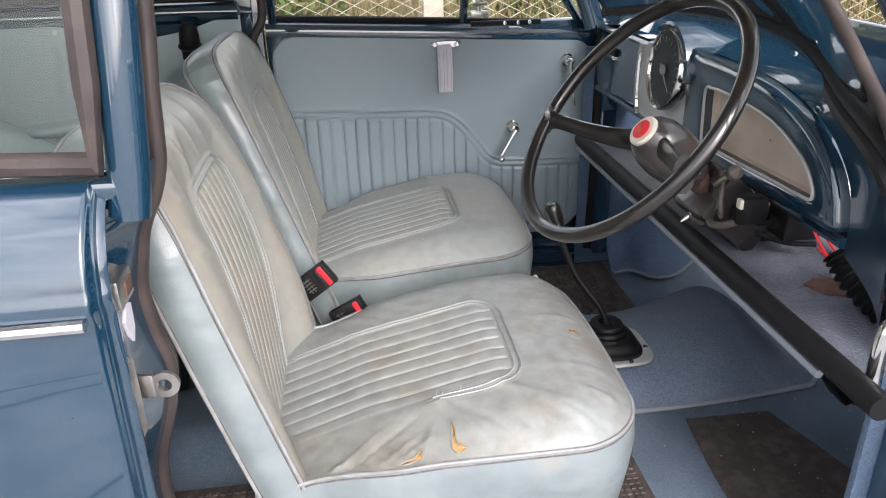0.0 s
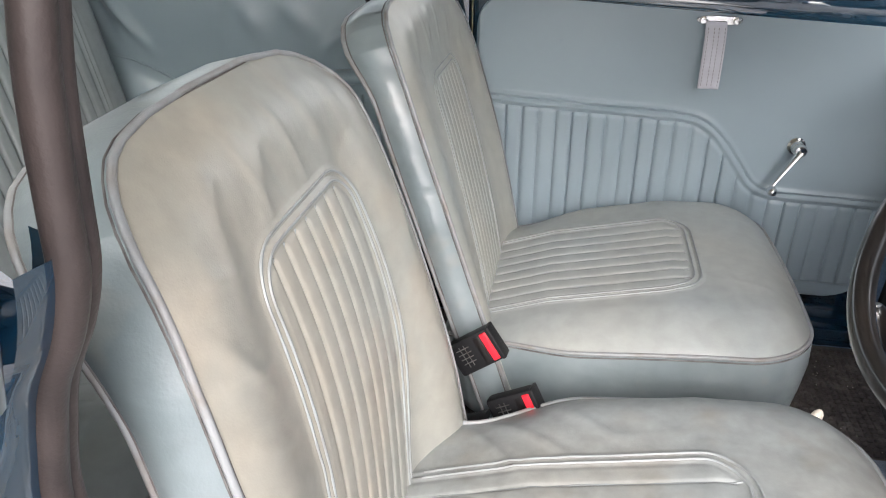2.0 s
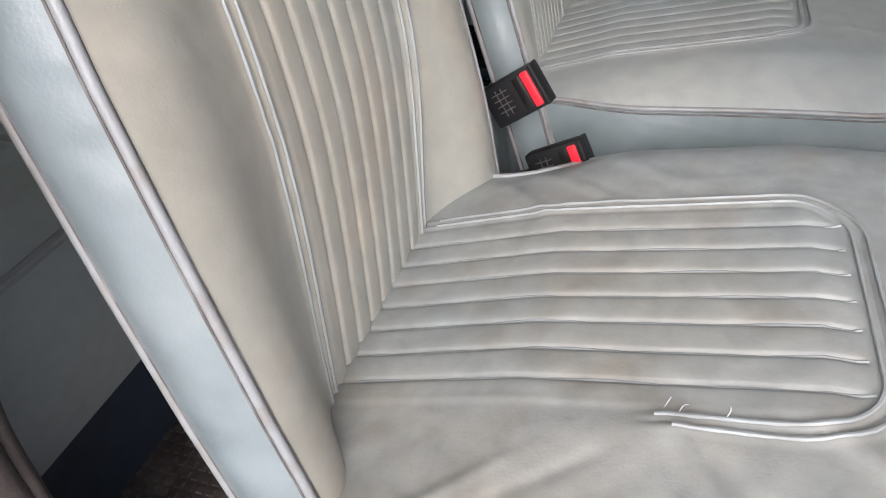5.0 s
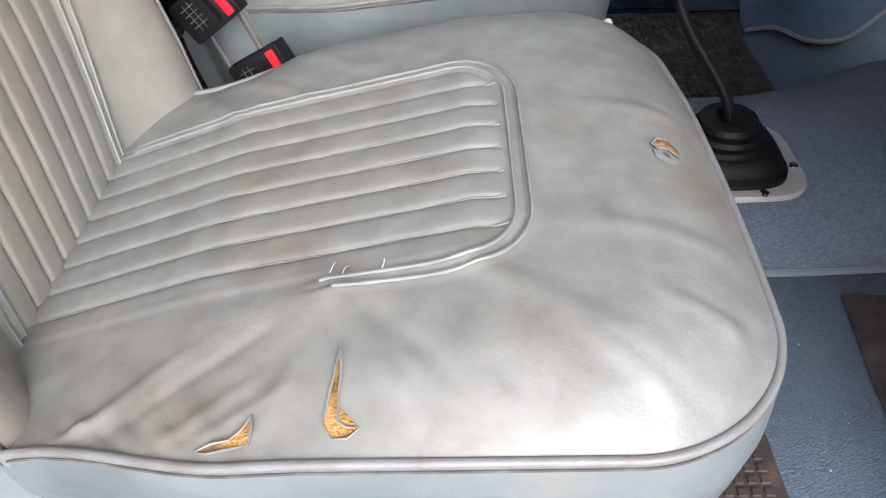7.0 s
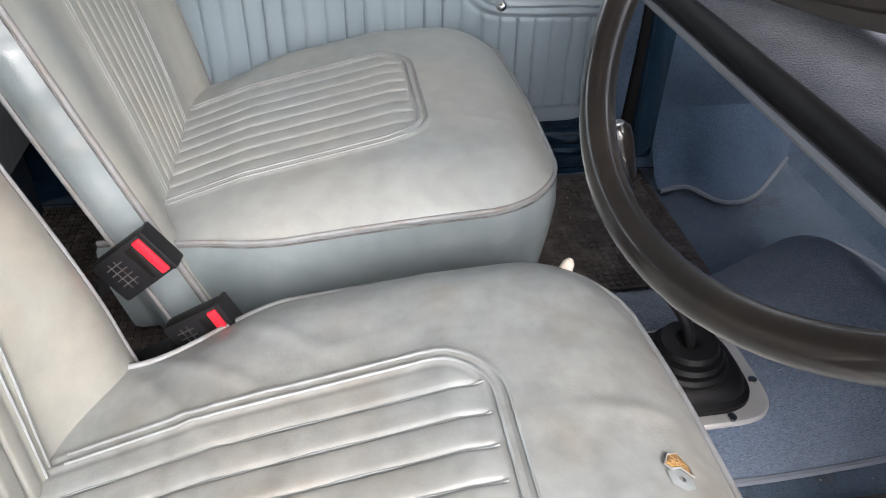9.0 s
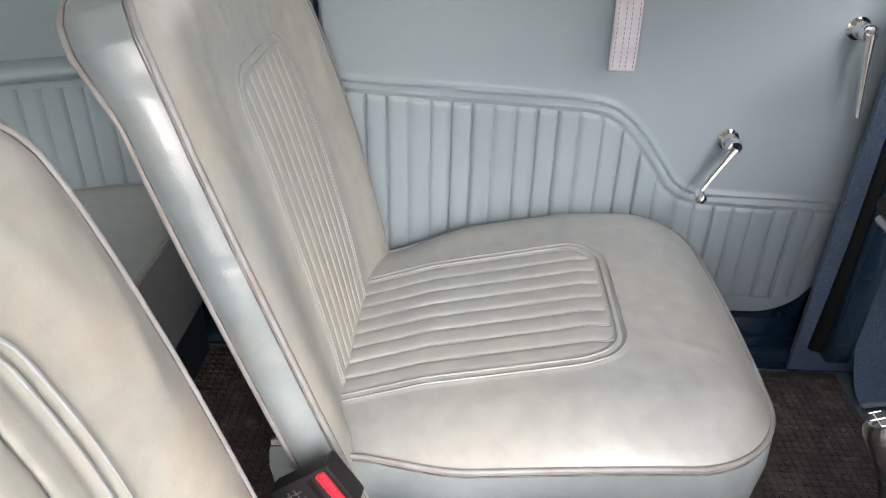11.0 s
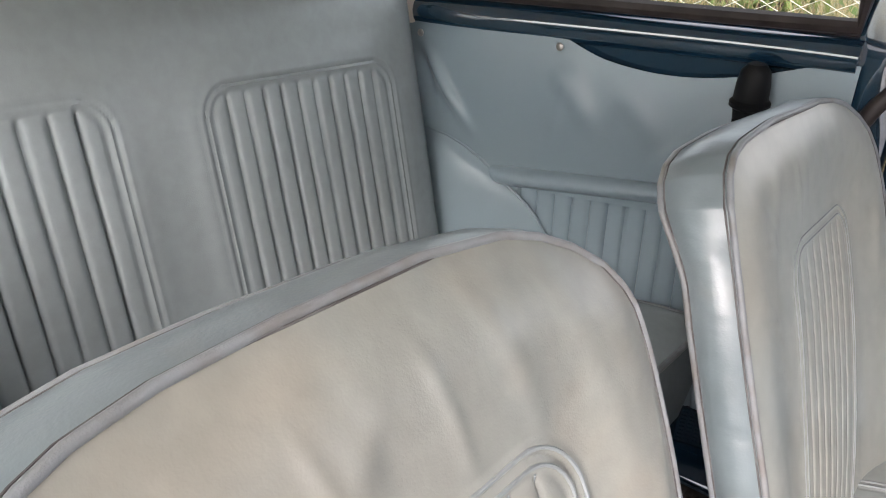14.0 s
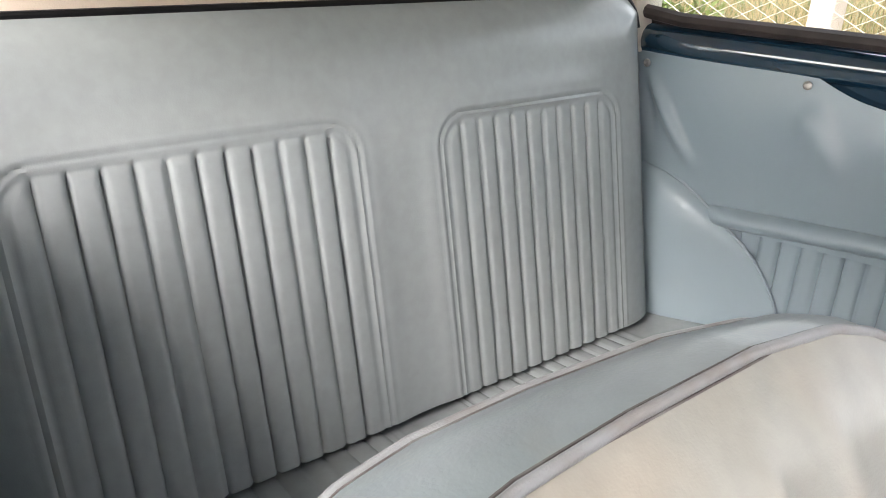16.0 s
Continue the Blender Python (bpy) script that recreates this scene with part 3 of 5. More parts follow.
tagged(part("crumbs", crumbs, M_CRUMB, smooth=False), "pale crumbs and grit on the mats", "debris", kind="stuff")
heel = thing("heel_mat", "plain dark brown rubber heel pad on the carpet", "mat")
part("pad", MB().prism([(0.586, -0.149), (0.672, -0.150), (0.759, -0.151), (0.80, -0.28), (0.832, -0.411), (0.70, -0.41), (0.561, -0.40), (0.57, -0.28)], 0.005, lambda a, b, c: (a, b, 0.329 + c), 0.002), M_RUBBER, heel)


# ---- seats ----
def face_grid(left, right, v_values, c0, c1, fine=170, rest=45):
    """Rows across a cushion from edge to edge; the columns of the middle band run straight."""
    out = []
    for l, r in zip(left, right):
        a, b = max(-l * 0.8, c0), min(r * 0.8, c1)
        out.append(np.concatenate([np.linspace(-l, a, rest, endpoint=False), np.linspace(a, b, fine, endpoint=False), np.linspace(b, r, rest)]))
    u = np.array(out)
    return u, np.repeat(np.asarray(v_values)[:, None], u.shape[1], 1)


def seat_border(sd):
    """The double row of stitched beading round a fluted insert."""
    return 0.0020 * np.exp(-((sd - 0.002) / 0.0034) ** 2) + 0.0015 * np.exp(-((sd - 0.012) / 0.0036) ** 2) - 0.0012 * np.exp(-((sd - 0.007) / 0.002) ** 2)


seat_tops = []


def insert_path(a0, a1, b0, b1, r):
    """Up one side of a fluted insert, round its top and down the other."""
    arc = np.linspace(0, np.pi / 2, 10)
    left = [(a0, b) for b in np.linspace(b0, b1 - r, 60)]
    c0 = [(a0 + r - r * math.cos(t), b1 - r + r * math.sin(t)) for t in arc[1:]]
    over = [(a, b1) for a in np.linspace(a0 + r, a1 - r, 40)[1:]]
    c1 = [(a1 - r + r * math.sin(t), b1 - r + r * math.cos(t)) for t in arc[1:]]
    return left + c0 + over + c1 + [(a1, b) for b in np.linspace(b1 - r, b0, 60)[1:]]


def stitched(seat, surface, lines, r):
    """Thin beads of leather along the seams, each its own part."""
    for k in lines:
        q = np.array(k, float)
        wob = 1 + 0.18 * np.sin(np.arange(len(q)) * 1.7) * np.sin(np.arange(len(q)) * 0.31)
        part("seam_bead", MB().tube(surface(q[:, :1], q[:, 1:])[:, 0], r * wob, 6), M_SEAM, seat)


CUSHION_FOLDS = (((-0.255, -0.13), (-0.16, -0.01), 0.0030, 0.006), ((-0.25, -0.10), (-0.15, 0.05), -0.0025, 0.006), ((-0.255, -0.05), (-0.20, 0.03), 0.0025, 0.005), ((-0.25, -0.02), (-0.21, 0.05), 0.002, 0.004), ((-0.26, 0.02), (-0.18, 0.05), 0.003, 0.006),
                 ((-0.25, 0.30), (-0.10, 0.09), 0.0045, 0.010), ((-0.13, 0.31), (-0.10, 0.20), 0.002, 0.008), ((-0.23, 0.25), (-0.05, 0.22), 0.003, 0.010), ((0.22, -0.12), (0.10, 0.02), 0.004, 0.008), ((0.24, -0.05), (0.12, 0.08), 0.0035, 0.008), ((0.20, -0.13), (0.05, -0.02), 0.003, 0.006),
                 ((-0.25, 0.12), (-0.13, 0.05), 0.0045, 0.007), ((-0.245, 0.16), (-0.16, 0.08), -0.004, 0.007), ((-0.25, -0.135), (-0.21, -0.07), 0.005, 0.005), ((-0.25, 0.27), (-0.19, 0.20), 0.004, 0.006), ((-0.20, 0.31), (-0.17, 0.25), 0.0035, 0.006), ((0.02, 0.32), (0.04, 0.22), 0.003, 0.009))
BACK_FOLDS = (((-0.02, 0.50), (-0.10, 0.38), 0.0045, 0.014), ((0.05, 0.51), (0.08, 0.40), 0.004, 0.011), ((-0.12, 0.50), (-0.17, 0.36), 0.005, 0.013), ((0.12, 0.50), (0.15, 0.34), 0.004, 0.012), ((-0.20, 0.42), (-0.13, 0.40), 0.004, 0.007),
              ((-0.23, 0.36), (-0.15, 0.33), 0.005, 0.006), ((-0.23, 0.31), (-0.16, 0.27), 0.004, 0.007), ((-0.06, 0.51), (-0.02, 0.41), -0.003, 0.010), ((0.19, 0.40), (0.16, 0.25), 0.004, 0.010), ((-0.22, 0.40), (-0.16, 0.30), 0.004, 0.008), ((-0.23, 0.28), (-0.12, 0.20), 0.003, 0.009), ((0.0, 0.50), (0.02, 0.40), 0.003, 0.006), ((-0.08, 0.49), (-0.06, 0.40), 0.003, 0.006))


def front_seat(name, yc, mats, label, driver):
    seat = thing(name, label, "car seat", "front seats")
    face, cush, gus = mats
    # cushion top
    XF, XR, W = 0.334, -0.20, 0.262
    i0, i1, ix = -0.137, 0.101, 0.177
    pitch = (i1 - i0) / 8

    def half_w(x, side=0.028, cut=0.02):
        w = np.full(np.shape(x), W)
        k = np.clip((np.asarray(x) - 0.235) / (XF - 0.235), 0, 1)
        return w - side * smoothstep(-np.asarray(x), -0.02, 0.13) - cut * smoothstep(-np.asarray(x), 0.150, 0.178) - 0.10 * (1 - np.sqrt(1 - k ** 2 * 0.999))

    xs = np.concatenate([np.linspace(XR, 0.10, 90), np.linspace(0.103, 0.24, 70), 0.24 + (XF - 0.24) * np.sin(np.linspace(0.02, np.pi / 2, 40))])
    edge = [(float(-half_w(np.array(q))), float(q)) for q in xs] + [(float(half_w(np.array(q), 0.055, 0.0)), float(q)) for q in xs[::-1]]
    swells = CUSHION_FOLDS if driver else CUSHION_FOLDS[6:8]

    def cushion(u, x):
        d = edge_distance(u, x, edge)
        rise = smoothstep(x, -0.32, 0.32)
        if driver:
            rise = rise + (smoothstep(x, -0.25, 0.06) - rise) * (1 - smoothstep(u, -0.12, 0.10))
        zp = 0.609 - (0.046 + (0.008 if driver else 0.022) * smoothstep(u, -0.05, 0.22)) * (1 - rise) - (0.006 if driver else 0.0) * smoothstep(u, 0.05, 0.2)
        zc = 0.643 + 0.004 * smoothstep(x, 0.10, 0.28) - 0.22 * np.maximum(0, 0.15 - x) - 0.12 * np.maximum(0, -0.04 - x)
        z = zp + (zc - zp) * (1 - (1 - np.clip(d / 0.088, 0, 1)) ** 2.4)
        sd = round_rect_sd(u, x, i0, i1, -0.6, ix, 0.045)
        z = z + smoothstep(-sd, 0.002, 0.010) * (pleats(u - i0, pitch, 0.0034) - 0.002) + seat_border(sd) * (1 - (smoothstep(-u, -i0 - 0.022, -i0 - 0.008) * (1 - smoothstep(x, 0.035, 0.065)) if driver else 0.0))
        for a, b, h, w in swells:
            z = z + 0.65 * fold(u, x, a, b, h, w) * smoothstep(d, 0, 0.02)
        if driver:
            # gathered leather in the rear corner, and the seam gaping where its stitching has gone
            z = z + 0.0012 * np.sin(230 * (x + 0.5 * u) + 6 * np.sin(22 * u + 9 * x)) * smoothstep(-u, 0.19, 0.235) * smoothstep(d, 0.0, 0.015) * (1 - smoothstep(x, -0.02, 0.06))
            z = z + 0.0055 * np.exp(-((u + 0.152) / 0.018) ** 2) * np.exp(-((x - 0.055) / 0.05) ** 2)
        bow = 0.012 * (1 - (u / W) ** 2) * smoothstep(x, 0.1, XF)
        return np.dstack([x + bow, u + yc, z])

    u, x = face_grid(half_w(xs), half_w(xs, 0.055, 0.0), xs, -0.16, 0.135)
    top = cushion(u, x)
    part("cushion_top", MB().grid(top), cush, seat, "creased grey leather cushion with fluted centre" + (", torn" if driver else ""))
    loop = np.vstack([top[:, 0], top[-1, 1:-1], top[::-1, -1]])
    part("cushion_piping", MB().tube(loop + np.array([0, 0, 0.001]), 0.0032, 10), M_PIPING, seat)
    stitched(seat, lambda a, b: cushion(a, b) + np.array([0, 0, 0.0006]), [[(i0 + k * pitch + 0.0008 * math.sin(37 * q + k), q) for q in np.linspace(-0.165, ix - 0.004, 60)] for k in range(1, 8)], 0.0012)
    stitched(seat, lambda a, b: cushion(a, b) + np.array([0, 0, 0.0004]), [[q for k, q in enumerate(insert_path(i0 - o, i1 + o, -0.165, ix + o, 0.045 + o)) if not (driver and k < 70 and q[1] < (0.06 if o > 0.005 else 0.05))] for o in (0.0015, 0.0115)], 0.0015)
    cen = np.array([0.09, yc])
    rows = []
    for zz2, k, out in ((0, 0.0, 0.0), (0.012, 0, 0.004), (0.04, 0, 0.006), (0.08, 0, 0.002), (0.13, 0, -0.006), (0.165, 0, -0.012), (0.175, 0, -0.02)):
        dirs = loop[:, :2] - cen
        dirs /= np.linalg.norm(dirs, axis=1)[:, None]
        rows.append(np.column_stack([loop[:, :2] + dirs * out, loop[:, 2] - zz2 * (loop[:, 2] - 0.425) / 0.175]))
    part("welt_seam", MB().tube(rows[0] + (rows[1] - rows[0]) * 0.4, 0.0012, 6), M_SEAM_SHADE, seat, "dark seam line under the piping, contact shade in its colour")
    part("cushion_side", MB().grid(rows), gus, seat, "pale blue leather cushion side")
    part("seat_frame", MB().box((-0.13, yc - 0.20, 0.345), (0.28, yc + 0.20, 0.425), 0.01).tube([(-0.2, yc - 0.19, 0.345), (0.3, yc - 0.19, 0.345)], 0.012, 8).tube([(-0.2, yc + 0.19, 0.345), (0.3, yc + 0.19, 0.345)], 0.012, 8), M_BLACK, seat)
    # backrest: v runs up its face, n out of it; its middle sinks between the firmer edges
    dv, nv = np.array([-0.31, 0, 0.951]), np.array([0.951, 0, 0.31])
    yc = yc + 0.03
    p0 = np.array([-0.128 if driver else -0.092, yc, 0.562])
    if driver:
        VT = 0.523
        vl, hl = [-0.12, 0, 0.10, 0.20, 0.30, 0.37, 0.43, 0.45, 0.47, 0.485, 0.497, 0.507, 0.514, 0.520, 0.523], [0.268, 0.264, 0.260, 0.253, 0.244, 0.234, 0.222, 0.217, 0.208, 0.198, 0.186, 0.172, 0.152, 0.115, 0.05]
        vr, hr = [-0.12, 0, 0.06, 0.12, 0.20, 0.30, 0.36, 0.41, 0.435, 0.45, 0.47, 0.49, 0.505, 0.515, 0.523], [0.192, 0.196, 0.197, 0.197, 0.197, 0.199, 0.202, 0.205, 0.205, 0.201, 0.189, 0.166, 0.139, 0.108, 0.04]
        vn, nl, nr, nm = [-0.12, 0, 0.05, 0.10, 0.15, 0.20, 0.25, 0.30, 0.36, 0.41, 0.45, 0.49, 0.54], [-0.006, -0.004, -0.003, -0.002, -0.001, 0.0, 0.001, 0.002, 0.003, 0.002, -0.004, -0.018, -0.036], [-0.018, -0.008, 0.0, 0.005, 0.008, 0.010, 0.011, 0.011, 0.008, 0.003, -0.004, -0.018, -0.036], [-0.074, -0.055, -0.044, -0.033, -0.022, -0.012, -0.005, 0.0, 0.002, 0.0, -0.004, -0.014, -0.032]
        vi, il, ir, jt = [-0.12, -0.02, 0.08, 0.14, 0.20, 0.25, 0.31, 0.36, 0.42], [-0.157, -0.152, -0.138, -0.130, -0.125, -0.122, -0.119, -0.117, -0.115], [0.040, 0.057, 0.080, 0.090, 0.095, 0.095, 0.092, 0.088, 0.084], 0.392
    else:
        VT = 0.520
        vl, hl = [-0.12, 0, 0.10, 0.20, 0.30, 0.37, 0.43, 0.47, 0.495, 0.508, 0.516, 0.520], [0.284, 0.282, 0.279, 0.273, 0.264, 0.255, 0.241, 0.230, 0.216, 0.199, 0.170, 0.10]
        vr, hr = [-0.12, 0, 0.06, 0.12, 0.19, 0.25, 0.30, 0.35, 0.39, 0.43, 0.457, 0.48, 0.50, 0.512, 0.520], [0.180, 0.193, 0.202, 0.211, 0.220, 0.224, 0.225, 0.223, 0.219, 0.209, 0.192, 0.163, 0.124, 0.08, 0.02]
        vn, nl, nr, nm = [-0.12, 0, 0.10, 0.20, 0.30, 0.38, 0.45, 0.52], [-0.014, -0.015, -0.017, -0.019, -0.022, -0.025, -0.030, -0.036], [-0.036, -0.029, -0.021, -0.016, -0.014, -0.014, -0.017, -0.026], [-0.050, -0.042, -0.034, -0.030, -0.028, -0.030, -0.029, -0.032]
        vi, il, ir, jt = [-0.12, 0, 0.14, 0.23, 0.33, 0.38, 0.42], [-0.158, -0.146, -0.128, -0.116, -0.101, -0.096, -0.094], [0.0, 0.026, 0.058, 0.074, 0.086, 0.091, 0.093], 0.382
    vs = np.concatenate([np.linspace(-0.12, 0.33, 110), np.linspace(0.333, 0.46, 60), np.linspace(0.463, VT, 40)])

    def soft(x, xp, fp):
        """A table read smoothly: straight pieces, then averaged over a few centimetres."""
        return sum(np.interp(np.asarray(x, float) + o, xp, fp) for o in (-0.024, -0.016, -0.008, 0, 0.008, 0.016, 0.024)) / 7

    wl, wr = np.interp(vs, vl, hl), np.interp(vs, vr, hr)
    edge = [(float(-a), float(q)) for a, q in zip(wl, vs)] + [(float(a), float(q)) for a, q in zip(wr[::-1], vs[::-1])]
    IW = 0.20
    j0, j1 = 0.0, IW
    jp = IW / 8
    sgn = 0.5 if driver else 0.28

    def squeeze(u, v):
        """Across the fluted insert: its lanes lean towards the door near the cushion."""
        l, r = soft(v, vi, il), soft(v, vi, ir)
        return (u - l) / (r - l) * IW

    def unsqueeze(q, v):
        l, r = soft(v, vi, il), soft(v, vi, ir)
        return l + q / IW * (r - l)

    def back(u, v):
        d = edge_distance(u, v, edge)
        l, r = np.interp(v, vl, hl), np.interp(v, vr, hr)
        k = smoothstep((u + l) / (l + r + 1e-9), 0.1, 0.9)
        rim_n = soft(v, vn, nl) * (1 - k) + soft(v, vn, nr) * k
        n = rim_n + (soft(v, vn, nm) - rim_n) * smoothstep(d, 0.0, 0.115) + (0.011 if driver else 0.007) * (1 - (1 - np.clip(d / 0.06, 0, 1)) ** 2.2) * (1 - smoothstep(d, 0.03, 0.12))
        q = squeeze(u, v)
        sd = round_rect_sd(q, v, j0, j1, -0.5, jt, 0.035)
        n = n + smoothstep(-sd, 0.002, 0.010) * (pleats(q - j0, jp, 0.0036 if driver else 0.0022) - 0.002) + seat_border(sd) * (1.0 if driver else 0.6)
        for a, b, h, w in BACK_FOLDS:
            n = n + sgn * fold(u, v, a, b, h, w) * smoothstep(d, 0, 0.02)
        return p0 + np.dstack([np.zeros_like(u), u, np.zeros_like(u)]) + v[..., None] * dv + n[..., None] * nv, n

    u, v = face_grid(wl, wr, vs, -0.175, 0.12)
    P, n = back(u, v)
    lines = []
    for k in range(1, 8):
        q = j0 + k * jp
        end = max(w for w in np.linspace(0.28, jt, 60) if float(round_rect_sd(np.array(q), np.array(w), j0, j1, -0.5, jt, 0.035)) < -0.003)
        lines.append([(float(unsqueeze(q, w)), w) for w in np.linspace(-0.06, end, 70)])
    stitched(seat, lambda a, b: back(a, b)[0] + (0.0006 if driver else 0.0001) * nv, lines, 0.0012 if driver else 0.0008)
    rims = [[(float(unsqueeze(a, b)), b) for a, b in insert_path(j0 - o, j1 + o, -0.06, jt + o, 0.035 + o)] for o in (0.0015, 0.0115)]
    stitched(seat, lambda a, b: back(a, b)[0] + (0.0004 if driver else 0.0) * nv, rims, 0.0014 if driver else 0.0010)
    part("backrest_face", MB().grid(P), face, seat, "worn beige-grey leather backrest with fluted centre")
    loop = np.vstack([P[:, 0], P[-1, 1:-1], P[::-1, -1]])
    vloop = np.concatenate([v[:, 0], v[-1, 1:-1], v[::-1, -1]])
    part("front_piping", MB().tube(loop, 0.0032, 10), M_PIPING, seat)
    part("welt_seam", MB().tube(np.vstack([P[:-2, 2], P[-3, 3:-3], P[-3::-1, -3]]), 0.0008, 6), M_SEAM_SHADE, seat, "dark seam line inside the piping, contact shade in its colour")
    uloop = loop[:, 1] - yc

    def thick(u, v):
        """Depth of the backrest: deeper at the shoulder that faces the near door."""
        if driver:
            return 0.057 + 0.023 * smoothstep(v, 0.34, 0.46) * smoothstep(-u, -0.12, 0.16) - 0.008 * smoothstep(u, 0.05, 0.2)
        return 0.047 + 0.016 * smoothstep(v, 0.40, 0.49) * smoothstep(-u, -0.05, 0.18)

    depth = thick(uloop, vloop)
    rows = []
    for t in np.linspace(0, 1, 11):
        bul = 0.009 * math.sin(math.pi * t) + 0.004 * t
        rows.append(loop - (depth * t)[:, None] * nv + np.column_stack([np.zeros(len(loop)), bul * np.sign(uloop) * smoothstep(np.abs(uloop), 0.08, 0.2), np.zeros(len(loop))]) + ((0.007 * math.sin(math.pi * t) - 0.003 * t) * smoothstep(vloop, VT - 0.065, VT - 0.005))[:, None] * dv)
    part("backrest_side", MB().grid(rows), gus, seat, "pale blue leather backrest side")
    part("rear_piping", MB().tube(rows[-1], 0.0032, 10), M_PIPING, seat)
    for k, m in ((0, 1), (-1, -2)):
        part("welt_seam", MB().tube(rows[k] + (rows[m] - rows[k]) * (0.62 if driver else 0.75), 0.0009, 6), M_SEAM_SHADE, seat, "dark seam line beside the piping, contact shade in its colour")
    # the rear cover hangs flat between the rear piping
    rl, rr = rows[-1][:len(vs)], rows[-1][::-1][:len(vs)]
    part("backrest_rear", MB().grid([[a + (b - a) * k - 0.012 * math.sin(math.pi * k) * nv for k in np.linspace(0, 1, 15)] for a, b in zip(rl[::4], rr[::4])]), gus, seat)
    seat_tops.append(top.reshape(-1, 3))
    return seat


driver_seat = front_seat("front_seat", -0.262, (M_FACE_N, M_CUSH_N, M_GUSSET), "torn, worn grey-beige leather driver's seat with pale blue sides", True)
front_seat("front_seat", 0.352, (M_FACE_F, M_CUSH_F, M_GUSSET), "worn grey-beige leather passenger seat with pale blue sides", False)

# rear bench
bench = thing("rear_seat", "grey-blue vinyl rear bench with two fluted back panels", "car seat")
y0, y1 = -0.515, 0.478
yv = np.linspace(y0, y1, 330)
vv = np.concatenate([np.linspace(0, 0.47, 120), np.linspace(0.475, 0.53, 30)])
Y, V = np.meshgrid(yv, vv)
RC = 0.055
corner = RC - np.sqrt(np.maximum(RC ** 2 - np.maximum(RC - np.minimum(Y - y0, y1 - Y), 0) ** 2, 0))
V = V * (0.53 - corner) / 0.53
d = np.minimum(np.minimum(Y - y0, y1 - Y), 0.53 - corner - V)
n = 0.03 * (1 - (1 - np.clip(d / 0.07, 0, 1)) ** 2.2)
for a, b, top_v, k in ((-0.450, -0.080, 0.390, 12), (0.052, 0.376, 0.380, 11)):
    sd = round_rect_sd(Y, V, a, b, -0.5, top_v, 0.035)
    n = n + smoothstep(-sd, 0.003, 0.012) * (flat_pleats(Y - a, (b - a) / k, 0.0060) - 0.003) + seat_border(sd) + 0.003 * np.exp(-((sd - 0.02) / 0.02) ** 2)
bd, bn = np.array([-0.20, 0, 0.98]), np.array([0.98, 0, 0.20])
B0 = np.array([-0.855, 0, 0.635])
P = B0 + np.dstack([0 * Y, Y, 0 * Y]) + V[..., None] * bd + n[..., None] * bn
part("backrest", MB().grid(P), M_REAR, bench, "grey-blue vinyl backrest with two fluted panels")
loop = np.vstack([P[:, 0], P[-1, 1:-1], P[::-1, -1]])
part("top_piping", MB().tube(P[-1], 0.0045, 8), M_BLACK, bench, "dark piping along the top edge")
part("backrest_side", MB().grid([loop, loop - 0.05 * bn, loop - 0.11 * bn]), M_REAR, bench)
part("backrest_rear", MB().box((-1.10, y0 + 0.01, 0.60), (-1.02, y1 - 0.01, 1.10), 0.02), M_REAR, bench)
xs = np.linspace(-0.90, -0.392, 70)
Y, X = np.meshgrid(np.linspace(-0.56, 0.56, 260), xs)
d = np.minimum(-0.392 - X, np.minimum(Y + 0.56, 0.56 - Y))
Z = 0.664 + 0.024 * (1 - (1 - np.clip(d / 0.08, 0, 1)) ** 2.2) - 0.064 * smoothstep(-X, 0.42, 0.90)
for a, b, k in ((-0.450, -0.080, 12), (0.052, 0.376, 11)):
    sd = round_rect_sd(Y, X, a, b, -1.2, -0.50, 0.035)
    Z = Z + smoothstep(-sd, 0.003, 0.012) * flat_pleats(Y - a, (b - a) / k, 0.005) + seat_border(sd)
P = np.dstack([X, Y, Z])
part("cushion", MB().grid(P), M_REAR, bench, "fluted grey-blue vinyl bench cushion")
loop = np.vstack([P[:, 0], P[-1, 1:-1], P[::-1, -1]])
part("cushion_piping", MB().tube(loop, 0.0045, 8), M_PIPING, bench)
part("cushion_front", MB().grid([loop, loop - np.array([0, 0, 0.07]), loop * np.array([1, 1, 0]) + np.array([-0.02, 0, 0.48])]), M_REAR, bench)
part("heelboard", MB().box((-0.47, -0.58, 0.32), (-0.44, 0.58, 0.50), 0.006), M_NAVY, bench, "dark navy heelboard")


# ---- passenger door ----
door = thing("passenger_door", "closed blue passenger door with light blue vinyl trim", "car door")
part("door_shell", MB().box((-0.232, 0.640, 0.36), (0.625, 0.70, 1.015), 0.012), M_PAINT, door)
PX0, PX1 = -0.222, 0.608


def top_z(x):
    return 1.004 - 0.052 * (x + 0.17)


xs, ts = np.linspace(PX0, PX1, 260), np.linspace(0, 1, 200)
X, T = np.meshgrid(xs, ts)
R = 0.065
cut0 = R - np.sqrt(np.maximum(R ** 2 - np.maximum(R - (X - PX0), 0) ** 2, 0))
cut1 = 0.05 - np.sqrt(np.maximum(0.05 ** 2 - np.maximum(0.05 - (PX1 - X), 0) ** 2, 0))
zt = top_z(X) - cut0 - cut1
bot_r = 0.10
zb = 0.418 + bot_r - np.sqrt(np.maximum(bot_r ** 2 - np.maximum(bot_r - (PX1 - X), 0) ** 2, 0))
Z = zb + (zt - zb) * T
roll_pts = spline([(-0.26, 0.808), (-0.1, 0.798), (0.10, 0.788), (0.185, 0.783), (0.225, 0.770), (0.262, 0.738), (0.30, 0.69), (0.325, 0.658), (0.36, 0.640), (0.42, 0.635), (0.52, 0.632), (0.66, 0.628)], 90)
